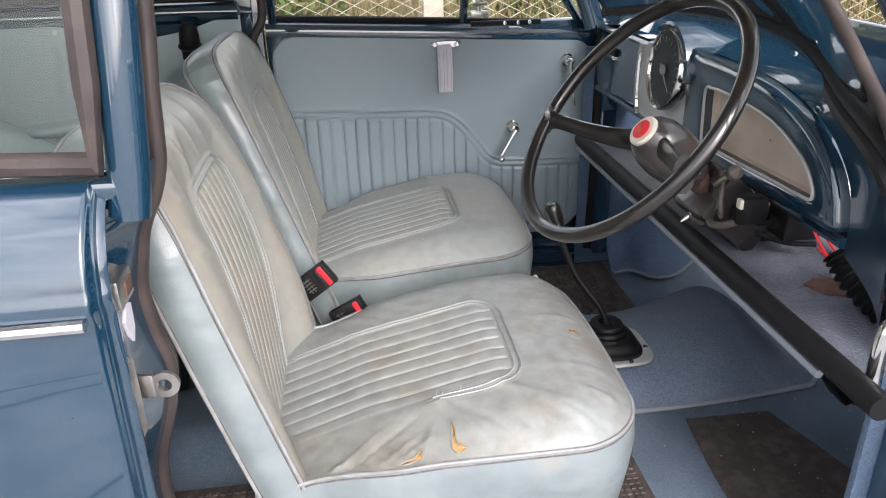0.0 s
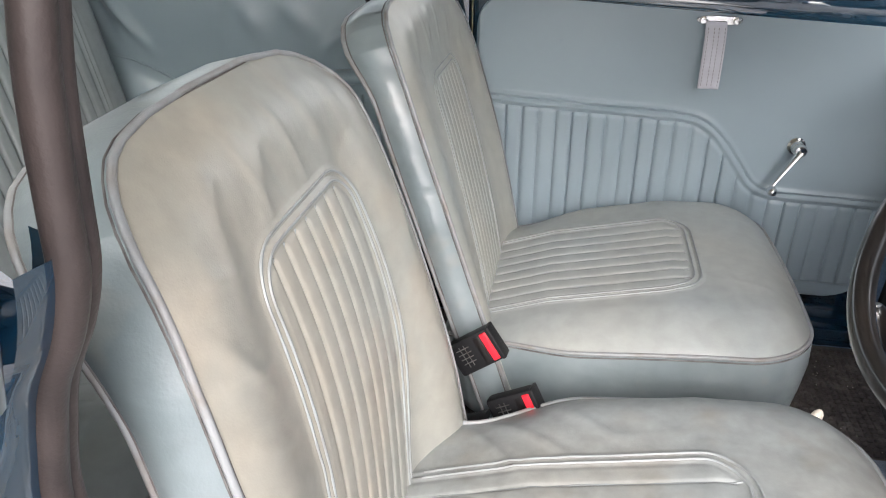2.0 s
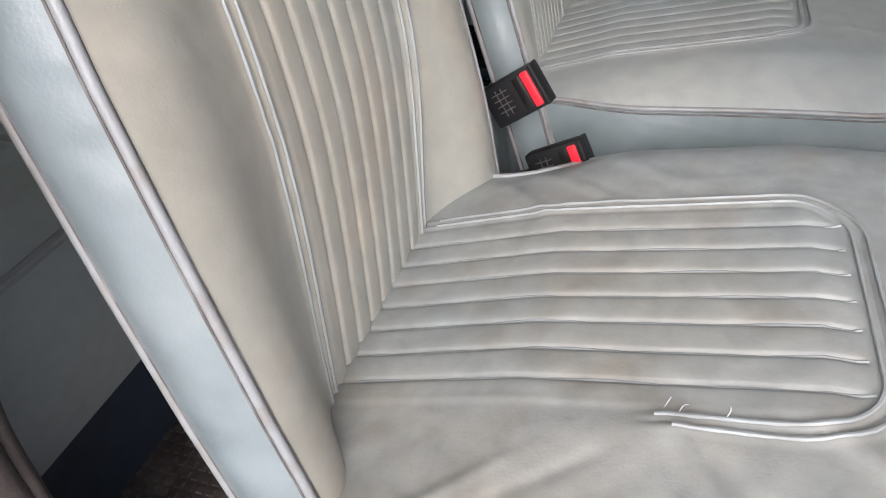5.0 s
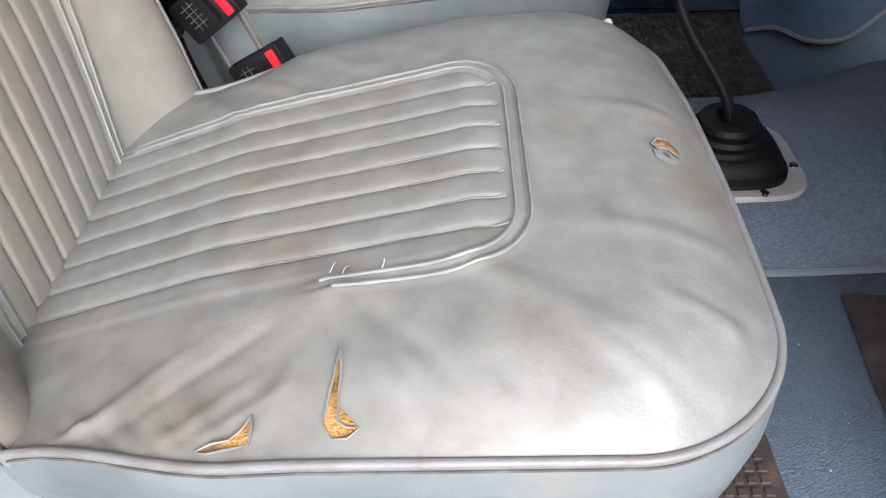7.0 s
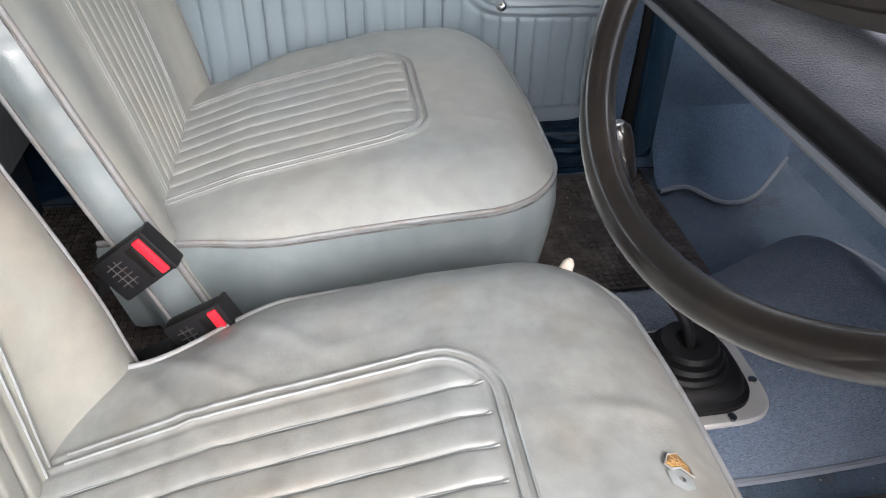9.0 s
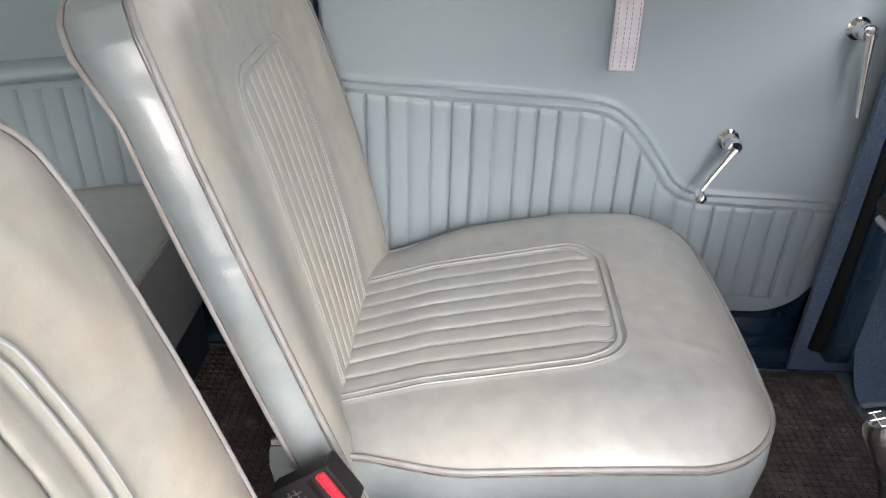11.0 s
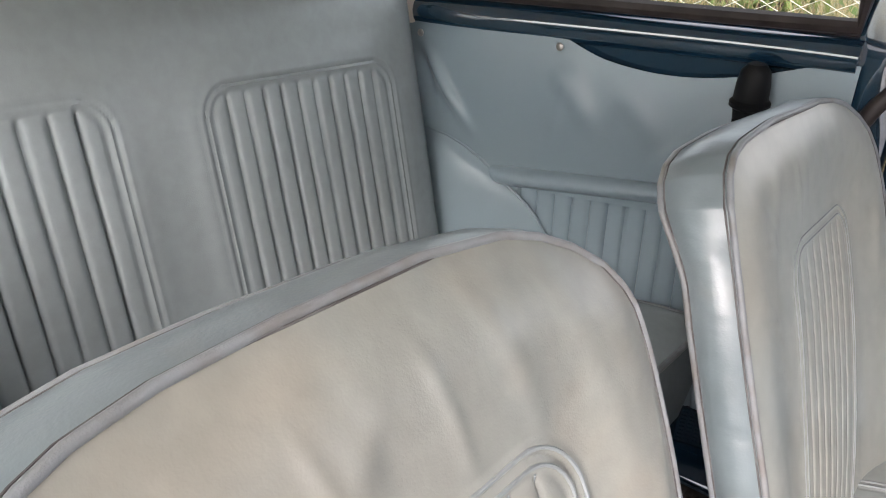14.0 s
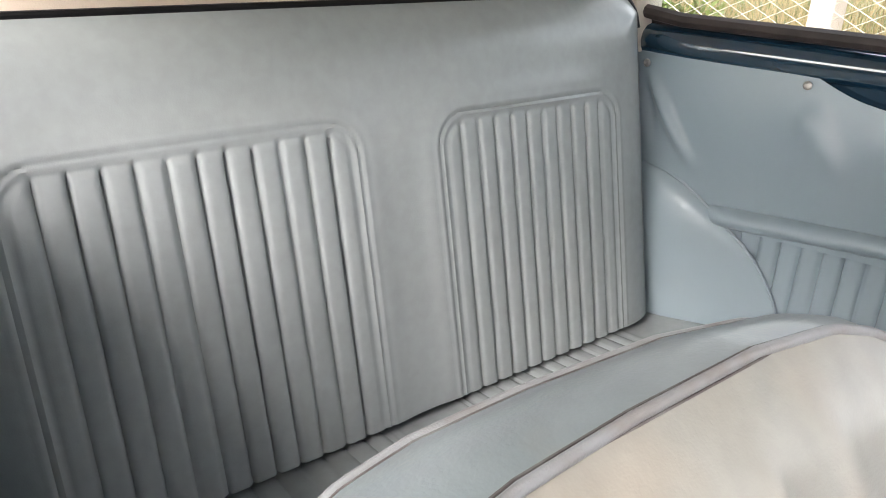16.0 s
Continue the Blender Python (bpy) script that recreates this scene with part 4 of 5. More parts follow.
zr = np.interp(X, roll_pts[:, 0], roll_pts[:, 1])
dr = edge_distance(X, Z, [tuple(p) for p in roll_pts]) * np.where(Z > zr, 1, -1)
prot = 0.006 * np.exp(-((dr + 0.001) / 0.006) ** 2) + 0.0045 * np.exp(-((dr - 0.012) / 0.004) ** 2) - 0.002 * np.exp(-((dr - 0.006) / 0.002) ** 2)
inner = smoothstep(-dr, 0.008, 0.016) * smoothstep(Z, 0.452, 0.46) * smoothstep(0.565 + 0.25 * np.maximum(Z - 0.5, 0) - X, 0.0, 0.01)
prot = prot + inner * pleats(X - 0.006, 0.0328, 0.0055) + 0.0025 * np.exp(-((Z - 0.456) / 0.004) ** 2) * smoothstep(0.57 - X, 0, 0.01)
prot = prot + 0.0015 * np.sin(7 * X + 3) * np.sin(9 * Z)
edge_d = np.minimum(np.minimum(X - PX0, PX1 - X), np.minimum(zt - Z, Z - zb))
prot = prot - 0.006 * (1 - smoothstep(edge_d, 0, 0.006))
part("trim_panel", MB().grid(np.dstack([X, 0.636 - prot, Z])), M_VINYL, door, "light blue vinyl trim with fluted lower half")
part("door_cap", MB().grid([[(x, y, top_z(x) + dz) for x in np.linspace(-0.23, 0.62, 12)] for y, dz in ((0.642, -0.012), (0.637, -0.004), (0.637, 0.012), (0.640, 0.022), (0.648, 0.029), (0.672, 0.031), (0.690, 0.01))]), M_PAINT, door)
part("sill_strip", MB().tube([(x, 0.662, top_z(x) + 0.036) for x in np.linspace(-0.22, 0.61, 12)], 0.010, 8), M_BLACK, door, "black window channel strip")
for x, zt2, lean in ((-0.212, 1.36, -0.0), (0.268, 1.36, 0.02), (0.585, 1.12, -0.10)):
    part("window_frame", MB().tube([(x, 0.66, top_z(x) + 0.03), (x + lean, 0.60, zt2)], 0.011, 8), M_PAINT, door)
part("window_frame", MB().tube([(-0.21, 0.60, 1.36), (0.30, 0.60, 1.36), (0.47, 0.60, 1.26), (0.60, 0.635, 1.06)], 0.011, 8), M_PAINT, door)
pane = part("window_pane", MB().fan([(-0.21, 0.662, 1.03), (0.60, 0.662, 0.995), (0.47, 0.60, 1.26), (0.30, 0.60, 1.355), (-0.21, 0.60, 1.355)]), M_GLASS, door)
pane.visible_shadow = False


def winder(name, boss, tip, label):
    """A chromed door handle: a domed boss on the trim, a tapered arm and a small knob."""
    h = part(name, MB().lathe([(0.0165, 0.0), (0.0165, 0.003), (0.012, 0.006), (0.0095, 0.010), (0.0095, 0.022), (0.0125, 0.028), (0.0128, 0.034), (0.010, 0.039), (0.0, 0.041)], (boss[0], 0.636, boss[1]), (0, -1, 0), 20), M_CHROME, door, label)
    a = np.array([boss[0], 0.598, boss[1]])
    b = np.array([tip[0], 0.588, tip[1]])
    part("arm", MB().tube([a + (b - a) * t for t in np.linspace(0, 1, 7)], [0.010, 0.0085, 0.007, 0.006, 0.0055, 0.005, 0.005], 10, squash=(1, 0.7)), M_CHROME, h)
    return h, b


crank, tip = winder("window_winder", (0.397, 0.741), (0.356, 0.672), "chrome window winder")
part("knob", MB().lathe([(0.0, -0.014), (0.006, -0.013), (0.009, -0.008), (0.0095, 0.0), (0.008, 0.006), (0.004, 0.010), (0.0, 0.011)], tip + np.array([0, -0.012, -0.004]), (0, -1, 0), 14), M_CHROME, crank)
winder("door_handle", (0.541, 0.913), (0.553, 0.80), "chrome inner door handle")

# pull strap
px, pz = 0.219, 0.967
plate = [(px + 0.040 * math.cos(t) * (1 if abs(math.cos(t)) > 0 else 1), pz + 0.0085 * math.copysign(abs(math.sin(t)) ** 0.6, math.sin(t))) for t in np.linspace(0, 2 * np.pi, 28, endpoint=False)]
pl = part("strap_plate", MB().prism(plate, 0.007, lambda a, b, c: (a, 0.634 - c, b), 0.0025), M_CHROME, door, "chrome strap plate with two screws")
for sx in (-0.029, 0.029):
    part("screw", MB().lathe([(0.0075, 0), (0.0075, 0.003), (0.005, 0.0055), (0.0, 0.006)], (px + sx, 0.627, pz), (0, -1, 0), 12), M_CHROME, pl)
sp = spline([(0.624, 0.966), (0.612, 0.955), (0.604, 0.93), (0.600, 0.89), (0.599, 0.862), (0.601, 0.851), (0.606, 0.851), (0.609, 0.862), (0.611, 0.90), (0.616, 0.94), (0.626, 0.962)], 40)
w = 0.018
st = part("pull_strap", MB().grid([[(px - 0.006 + s * w, y - (0.0012 if abs(s) < 0.95 else 0), z) for s in (-1, -0.9, -0.34, -0.28, 0.28, 0.34, 0.9, 1)] for y, z in sp]), M_STRAP, door, "pale grey stitched pull strap")
for s in (-0.8, -0.22, 0.22, 0.8):
    mb = MB()
    for z in np.arange(0.856, 0.955, 0.0065):
        y = np.interp(z, [0.851, 0.862, 0.89, 0.93, 0.955], [0.601, 0.599, 0.600, 0.604, 0.612]) - 0.0022
        mb.box((px - 0.006 + s * w - 0.0005, y - 0.0006, z), (px - 0.006 + s * w + 0.0005, y + 0.0006, z + 0.004), 0)
    part("stitching", mb, M_PIPING, st, smooth=False)
# quarterlight catch and riveted strip
part("quarterlight_catch", MB().box((0.285, 0.632, 1.03), (0.33, 0.650, 1.045), 0.003).tube([(0.305, 0.64, 1.04), (0.305, 0.64, 1.075)], 0.007, 10).tube([(0.29, 0.635, 1.06), (0.325, 0.635, 1.062)], 0.005, 8), M_STEEL, door, "tarnished chrome quarterlight catch")
part("quarterlight_channel", MB().box((0.285, 0.640, 1.005), (0.47, 0.655, 1.018), 0.003), M_BLACK, door)
for x in (0.375, 0.41, 0.44):
    part("rivet", MB().lathe([(0.006, 0), (0.005, 0.003), (0, 0.004)], (x, 0.640, 1.0115), (0, -1, 0), 10), M_CHROME, door)
part("trim_screw", MB().lathe([(0.005, 0), (0.004, 0.002), (0, 0.003)], (-0.222, 0.640, 1.012), (0, -1, 0), 10), M_CHROME, door)
part("hinge_post", MB().box((0.622, 0.565, 0.37), (0.665, 0.66, 1.02), 0.008), M_PAINT, car)
part("hinge_post_seal", MB().tube(spline([(0.655, 0.63, 1.10), (0.638, 0.62, 1.0), (0.622, 0.605, 0.9), (0.624, 0.602, 0.6), (0.618, 0.60, 0.38)], 20), 0.019, 8), M_BLACK, door)


# ---- far rear quarter: loose vinyl, armrest and fluted lower trim ----
quarter = thing("rear_side_trim", "light blue vinyl rear side trim with padded armrest", "trim panel")


def quarter_y(x):
    return 0.640 - 0.115 * smoothstep(-np.asarray(x, float), 0.32, 1.0)


xs = np.linspace(-1.03, -0.285, 150)
X, T = np.meshgrid(xs, np.linspace(0, 1, 90))
sag = 0.042 * np.sin(np.clip((X + 0.72) / 0.40, 0, 1) * np.pi) + 0.006 * np.sin(np.clip((X + 0.98) / 0.26, 0, 1) * np.pi)
zt = 1.070 - sag - 0.012 * smoothstep(X, -0.72, -0.62)
Z = 0.80 + (zt - 0.80) * T
wr = 0.0
for a, b, h, wd in (((-0.95, 1.04), (-0.83, 0.88), 0.010, 0.010), ((-0.95, 1.03), (-0.90, 0.90), -0.008, 0.012), ((-0.70, 1.03), (-0.62, 0.90), 0.006, 0.018), ((-0.68, 1.02), (-0.70, 0.88), 0.004, 0.014), ((-0.42, 0.97), (-0.55, 0.86), 0.007, 0.016), ((-0.40, 0.94), (-0.46, 0.84), 0.006, 0.014), ((-0.60, 1.0), (-0.52, 0.9), 0.004, 0.02)):
    wr = wr + fold(X, Z, a, b, h, wd)
part("loose_vinyl", MB().grid(np.dstack([X, quarter_y(X) - 0.012 - wr - 0.010 * np.sin(T * np.pi), Z])), M_VINYL, quarter, "loosely draped blue vinyl")
for x in (-0.945, -0.695):
    part("trim_screw", MB().lathe([(0.0065, 0), (0.0065, 0.002), (0.004, 0.0035), (0.003, 0.002), (0, 0.003)], (x, float(quarter_y(x)) - 0.018, 1.044), (0, -1, 0), 14), M_STEEL, quarter, "small tarnished cup screw")
xs = np.linspace(-0.82, -0.29, 60)
rows = []
for x in xs:
    k = min(1, (x + 0.82) / 0.05)
    q = float(quarter_y(x))
    rows.append([(x, q - 0.008 - 0.034 * k * math.sin(t) ** 0.8 if math.sin(t) > 0 else q - 0.008, 0.818 + 0.055 * (x + 0.82) + 0.017 * math.cos(t)) for t in np.linspace(0, np.pi, 14)])
part("armrest", MB().grid(rows), M_VINYL, quarter, "padded blue vinyl armrest roll")
X, Z = np.meshgrid(np.linspace(-0.86, -0.285, 220), np.linspace(0.46, 0.812, 40))
part("fluted_panel", MB().grid(np.dstack([X, quarter_y(X) - 0.004 - pleats(X, 0.030, 0.005), Z])), M_VINYL, quarter, "fluted blue vinyl")
# wheel arch cover beside the bench
axs = np.linspace(-1.0, -0.655, 60)
top_l = np.interp(axs, [-1.0, -0.93, -0.886, -0.85, -0.818, -0.79, -0.763, -0.738, -0.714, -0.69, -0.675, -0.655], [0.897, 0.886, 0.876, 0.861, 0.842, 0.821, 0.800, 0.780, 0.757, 0.722, 0.695, 0.65])
X, T = np.meshgrid(axs, np.linspace(0, 1, 30))
Z = 0.56 + (top_l[None, :] - 0.56) * T
part("wheel_arch_cover", MB().grid(np.dstack([X, quarter_y(X) - 0.016 - 0.040 * np.sqrt(np.maximum(1 - T ** 3, 0)) * smoothstep(-X, 0.65, 0.86), Z])), M_VINYL, quarter, "smooth blue vinyl over the wheel arch")
part("arch_seam", MB().tube([(x, float(quarter_y(x)) - 0.018, z) for x, z in zip(axs, top_l)], 0.0025, 6), M_VINYL, quarter)
part("inner_panel", MB().grid([[(x, float(quarter_y(x)) + 0.008, z) for x in np.linspace(-1.02, -0.28, 12)] for z in (0.30, 0.8, 1.09)]), M_PAINT, car)
# Plain near-side trim, out of view, added to bounce light onto the bench.
near_quarter = thing("rear_side_trim", "light blue vinyl side trim beside the bench, unseen, added for bounce light", "trim panel")
part("vinyl_panel", MB().grid([[(x, -float(quarter_y(x)) + 0.02, z) for x in np.linspace(-1.03, -0.30, 14)] for z in np.linspace(0.46, 1.03, 8)]), M_VINYL, near_quarter)
# painted rail under the far rear window
part("window_rail", MB().tube([(x, float(quarter_y(x)) + 0.005, 1.078 - 0.02 * (x + 0.9)) for x in np.linspace(-1.03, -0.29, 16)], 0.026, 12, squash=(1, 1)), M_PAINT, car)
part("rail_rubber", MB().tube([(x, float(quarter_y(x)) + 0.012, 1.110 - 0.02 * (x + 0.9)) for x in np.linspace(-1.0, -0.30, 16)], 0.012, 8), M_SEAL, car)

# inertia belt on the far pillar
belt = thing("seat_belt", "black seat belt guide on the door pillar", "seat belt")
part("guide", MB().lathe([(0.0, 0.052), (0.012, 0.050), (0.020, 0.040), (0.023, 0.022), (0.024, 0.0), (0.028, -0.004), (0.028, -0.010), (0.022, -0.014), (0.020, -0.03), (0.0, -0.032)], (-0.409, 0.606, 1.000), (0.05, -0.12, 1), 18), M_BLACK, belt)
part("webbing", MB().grid([[(-0.409 + s * 0.022, 0.606 + 0.01 * t, 0.985 - 0.06 * t) for s in (-1, 1)] for t in np.linspace(0, 1, 8)]), M_BLACK, belt)

# buckles between the seats
def buckle(tip, away, facing, label):
    b = thing("seat_belt_buckle", label, "seat belt buckle", "front belt buckles")
    f, up = Vector(away).normalized(), Vector(facing)
    up = (up - up.dot(f) * f).normalized()
    sd = f.cross(up)
    m = Matrix((sd, f, up)).transposed().to_4x4()
    m.translation = tip
    part("housing", MB().box((-0.025, -0.068, -0.011), (0.025, 0.0, 0.011), 0.005, m), M_BLACK, b)
    part("frame_rim", MB().box((-0.025, -0.003, -0.0125), (0.025, 0.003, 0.0118), 0.0025, m), M_BLACK, b)
    part("button", MB().box((-0.021, -0.014, 0.003), (0.021, -0.004, 0.0135), 0.002, m), M_RED, b, "red release button")
    part("slot", MB().box((-0.019, -0.026, 0.0095), (0.019, -0.016, 0.0116), 0.001, m), M_WHEEL, b)
    mb = MB()
    for k in range(4):
        mb.box((-0.013 + k * 0.007, -0.056, 0.0108), (-0.0118 + k * 0.007, -0.036, 0.0116), 0, m)
    mb.box((-0.017, -0.050, 0.0108), (0.015, -0.0490, 0.0117), 0, m).box((-0.017, -0.043, 0.0108), (0.015, -0.0420, 0.0117), 0, m)
    part("moulded_mark", mb, M_STEEL, b, "grey moulded bars", smooth=False)
    part("stalk", MB().tube([m @ Vector((0, -0.08, 0)), m @ Vector((0, -0.13, -0.004)), m @ Vector((0, -0.19, -0.02))], 0.010, 8, squash=(1.6, 0.5)), M_BLACK, b)
    return b


buckle((-0.102, 0.034, 0.635), (0.80, 0.0, 0.58), (-0.08, -0.97, 0.14), "black buckle with red button beside the passenger seat")
buckle((-0.038, -0.012, 0.574), (0.84, -0.10, 0.48), (-0.08, -0.97, 0.20), "black buckle with red button, half hidden by the driver's seat")


# ---- dashboard ----
dash = thing("dashboard", "dark blue painted metal dashboard with open glovebox", "dashboard")
outer = [(0.015, 1.032), (-0.05, 1.034), (-0.12, 1.034), (-0.20, 1.031), (-0.27, 1.024), (-0.335, 1.008), (-0.385, 0.988), (-0.425, 0.962), (-0.452, 0.932), (-0.465, 0.90), (-0.465, 0.872), (-0.40, 0.868), (-0.30, 0.862), (-0.20, 0.858), (-0.10, 0.852), (-0.03, 0.850), (0.012, 0.852), (0.015, 0.94)]
innr = [(-0.075, 0.980), (-0.10, 0.986), (-0.14, 0.988), (-0.20, 0.986), (-0.26, 0.982), (-0.31, 0.972), (-0.35, 0.958), (-0.385, 0.940), (-0.405, 0.920), (-0.412, 0.905), (-0.405, 0.897), (-0.37, 0.895), (-0.30, 0.893), (-0.22, 0.890), (-0.14, 0.888), (-0.092, 0.887), (-0.080, 0.892), (-0.076, 0.93)]


def ring(pts, n=90):
    p = spline(pts, n, closed=True)
    return p


def at_x(p, x):
    return [(x, a, b) for a, b in p]


O, I = ring(outer), ring(innr)
part("glovebox_surround", MB().grid([at_x(O, 0.615), at_x(O, 0.588), at_x(O + (I - O) * 0.06, 0.581), at_x(O + (I - O) * 0.3, 0.577), at_x(O + (I - O) * 0.8, 0.577), at_x(I, 0.582), at_x(I, 0.60)], wrap_j=True), M_PAINT, dash, "dark blue arched surround", angle=60)
part("glovebox_bead", MB().tube(at_x(I, 0.579), 0.0026, 8, closed=True), M_SILVER, dash, "silver beading")
cI = I.mean(0)
part("glovebox_lining", MB().grid([at_x(I, 0.580), at_x(cI + (I - cI) * 1.01, 0.592), at_x(cI + (I - cI) * 0.97, 0.606), at_x(cI + (I - cI) * 0.5, 0.612), at_x(cI + (I - cI) * 0.02, 0.612)], wrap_j=True), M_BEIGE, dash, "bare beige fibreboard lining")
# cowl from the arch forward to the windscreen
A = spline([(0.60, 0.60, 1.00), (0.60, 0.45, 1.022), (0.60, 0.25, 1.030), (0.60, 0.02, 1.034), (0.60, -0.12, 1.036), (0.60, -0.27, 1.026), (0.60, -0.385, 0.992), (0.60, -0.452, 0.934), (0.60, -0.468, 0.87), (0.60, -0.468, 0.84)], 70)
C = np.vstack([WS_BASE[::1][:41], spline([(0.545, -0.615, 0.94), (0.545, -0.62, 0.82)], 6)])
A = np.array([A[int(round(k))] for k in np.linspace(0, 69, len(C))])
rows = []
for t in np.linspace(0, 1, 14):
    r = A + (C - A) * t
    r[:, 2] += 0.006 * math.sin(math.pi * t) * smoothstep(r[:, 2], 0.90, 1.02)
    r[:, 1] -= 0.02 * math.sin(math.pi * t) * (1 - smoothstep(r[:, 2], 0.90, 1.02))
    rows.append(r)
part("cowl", MB().grid(rows), M_PAINT, dash, "glossy dark blue dash top")
# hood over the instrument
rows = []
for x, k, zc in ((0.590, 0.079, 0.987), (0.572, 0.080, 0.987), (0.566, 0.084, 0.987), (0.569, 0.090, 0.986), (0.61, 0.094, 0.983), (0.66, 0.090, 0.970), (0.71, 0.080, 0.962), (0.76, 0.066, 0.958), (0.80, 0.05, 0.955)):
    rows.append([(x, 0.074 + k * math.cos(t), zc + k * math.sin(t)) for t in np.linspace(0.30 * np.pi, np.pi + 0.1, 30)])
part("instrument_hood", MB().grid(rows), M_PAINT, dash)
panel = [(0.0, 1.0), (0.03, 1.035), (0.074, 1.055), (0.12, 1.045), (0.155, 1.03), (0.20, 1.02), (0.228, 0.998), (0.236, 0.95), (0.235, 0.89), (0.222, 0.868), (0.15, 0.862), (0.07, 0.858), (0.0, 0.856), (-0.012, 0.90), (-0.012, 0.98)]
part("centre_panel", MB().prism(ring(panel, 70), 0.036, lambda a, b, c: (0.615 - c, a, b), 0.006), M_SILVER, dash, "silver centre panel")
part("chrome_flash", MB().tube([(0.577, y, z) for y, z in spline([(0.218, 1.015), (0.228, 0.97), (0.226, 0.90), (0.215, 0.868)], 20)], 0.006, 8), M_CHROME, dash)
sc = np.array([0.570, 0.074, 0.987])
meter = part("speedometer", MB().lathe([(0.0695, 0.0), (0.0705, 0.007), (0.0735, 0.010), (0.0765, 0.007), (0.079, -0.012)], sc, (-0.995, 0.017, 0.09), 48, False, False), M_CHROME, dash, "round speedometer with chrome rim")
part("dial", MB().lathe([(0.0, 0.0015), (0.0698, 0.0015)], sc, (-0.995, 0.017, 0.09), 40, False, False), M_DIAL, meter, "dark dial face")
mb = MB()
for k in range(21):
    t = radians(-130 + 13 * k)
    r0 = 0.057 if k % 2 else 0.052
    a, b = math.sin(t), math.cos(t)
    mb.tube([sc + np.array([-0.0065 + 0.09 * 0, a * r0, b * r0]), sc + np.array([-0.0065, a * 0.062, b * 0.062])], 0.00055, 4)
part("scale_marks", mb, M_INK, meter)
part("needle", MB().tube([sc + np.array([-0.008, 0.012, 0.010]), sc + np.array([-0.008, -0.032, -0.038])], [0.0022, 0.0008], 6).lathe([(0.010, 0), (0.009, 0.004), (0, 0.006)], sc + np.array([-0.006, 0, 0]), (-1, 0, 0), 14), M_INK, meter)
# passenger side board
board = [(0.243, 1.00), (0.30, 1.008), (0.40, 1.004), (0.50, 0.992), (0.55, 0.975), (0.565, 0.93), (0.555, 0.87), (0.51, 0.852), (0.40, 0.86), (0.30, 0.868), (0.243, 0.875)]
part("passenger_board", MB().prism(ring(board, 60), 0.012, lambda a, b, c: (0.612 - c, a, b), 0.004), M_PAINT, dash, "dark blue glovebox lid before the passenger")
part("tag", MB().box((0.592, 0.415, 0.952), (0.600, 0.465, 0.968), 0.002), M_BLACK, dash, "small black tag")
part("dash_rail", MB().tube([(0.607, y, 1.006) for y in np.linspace(0.20, 0.60, 8)], 0.010, 8), M_PAINT, dash)
part("lower_edge", MB().tube([(0.605, y, 0.852) for y in np.linspace(-0.46, 0.56, 12)], 0.008, 8), M_PAINT, dash)
part("dash_screw", MB().lathe([(0.009, 0), (0.007, 0.004), (0.003, 0.012), (0, 0.014)], (0.70, -0.129, 1.034), (0, 0, 1), 12), M_CHROME, dash)
part("switch_box", MB().box((0.60, -0.335, 0.80), (0.66, -0.285, 0.85), 0.004).lathe([(0.012, 0), (0.012, 0.01), (0.006, 0.014), (0.005, 0.03), (0, 0.032)], (0.60, -0.31, 0.825), (-1, 0, 0), 14), M_BLACK, dash)
part("bracket", MB().box((0.60, -0.26, 0.80), (0.65, -0.20, 0.85), 0.003).box((0.585, -0.225, 0.80), (0.60, -0.205, 0.815), 0.002), M_RUST, dash)

# steering wheel and column
wheel = thing("steering_wheel", "worn black two-spoke steering wheel with red badge", "steering wheel")
wc, wnv = np.array([0.364, -0.259, 0.991]), np.array([-0.767, -0.103, 0.633])
wnv /= np.linalg.norm(wnv)
e1 = np.cross(wnv, [0, 0, 1.0])
e1 /= np.linalg.norm(e1)
e2 = np.cross(e1, wnv)
if e2[2] < 0:
    e2 = -e2
if e1[1] < 0:
    e1 = -e1
ang = np.linspace(0, 2 * np.pi, 96, endpoint=False)
part("rim", MB().tube([wc + 0.2017 * (math.cos(t) * e1 + math.sin(t) * e2) for t in ang], 0.0115, 12, closed=True), M_WHEEL, wheel, "glossy worn black rim")
hubc = wc - 0.052 * wnv
for s in (1, -1):
    base = hubc - 0.015 * wnv
    droop = radians(18 if s > 0 else 10)
    out = s * e1 * math.cos(droop) - e2 * math.sin(droop)
    pts = [base + out * r + wnv * h for r, h in ((0.03, 0.0), (0.08, 0.008), (0.13, 0.028), (0.17, 0.053), (0.199, 0.066))]
    part("spoke", MB().tube(spline(pts, 20), np.interp(np.linspace(0, 1, 20), [0, 0.6, 0.85, 0.95, 1], [0.018, 0.013, 0.013, 0.018, 0.026]), 10, squash=(0.55, 1) if abs(e1[2]) < 2 else None), M_WHEEL, wheel)
part("hub", MB().lathe([(0.026, -0.115), (0.034, -0.10), (0.042, -0.075), (0.044, -0.045), (0.041, -0.02), (0.035, -0.004), (0.029, 0.004), (0.027, 0.007), (0.0, 0.008)], hubc, wnv, 32), M_HUB, wheel, "brown-grey hub boss")
bd_ = part("badge", MB().lathe([(0.0245, 0.006), (0.0245, 0.011), (0.022, 0.0135), (0.0, 0.014)], hubc, wnv, 32), M_WHITE, wheel, "cream horn badge")
part("emblem", MB().lathe([(0.0155, 0.0138), (0.0155, 0.0155), (0.0, 0.016)], hubc, wnv, 24), M_RED, bd_, "red roundel")
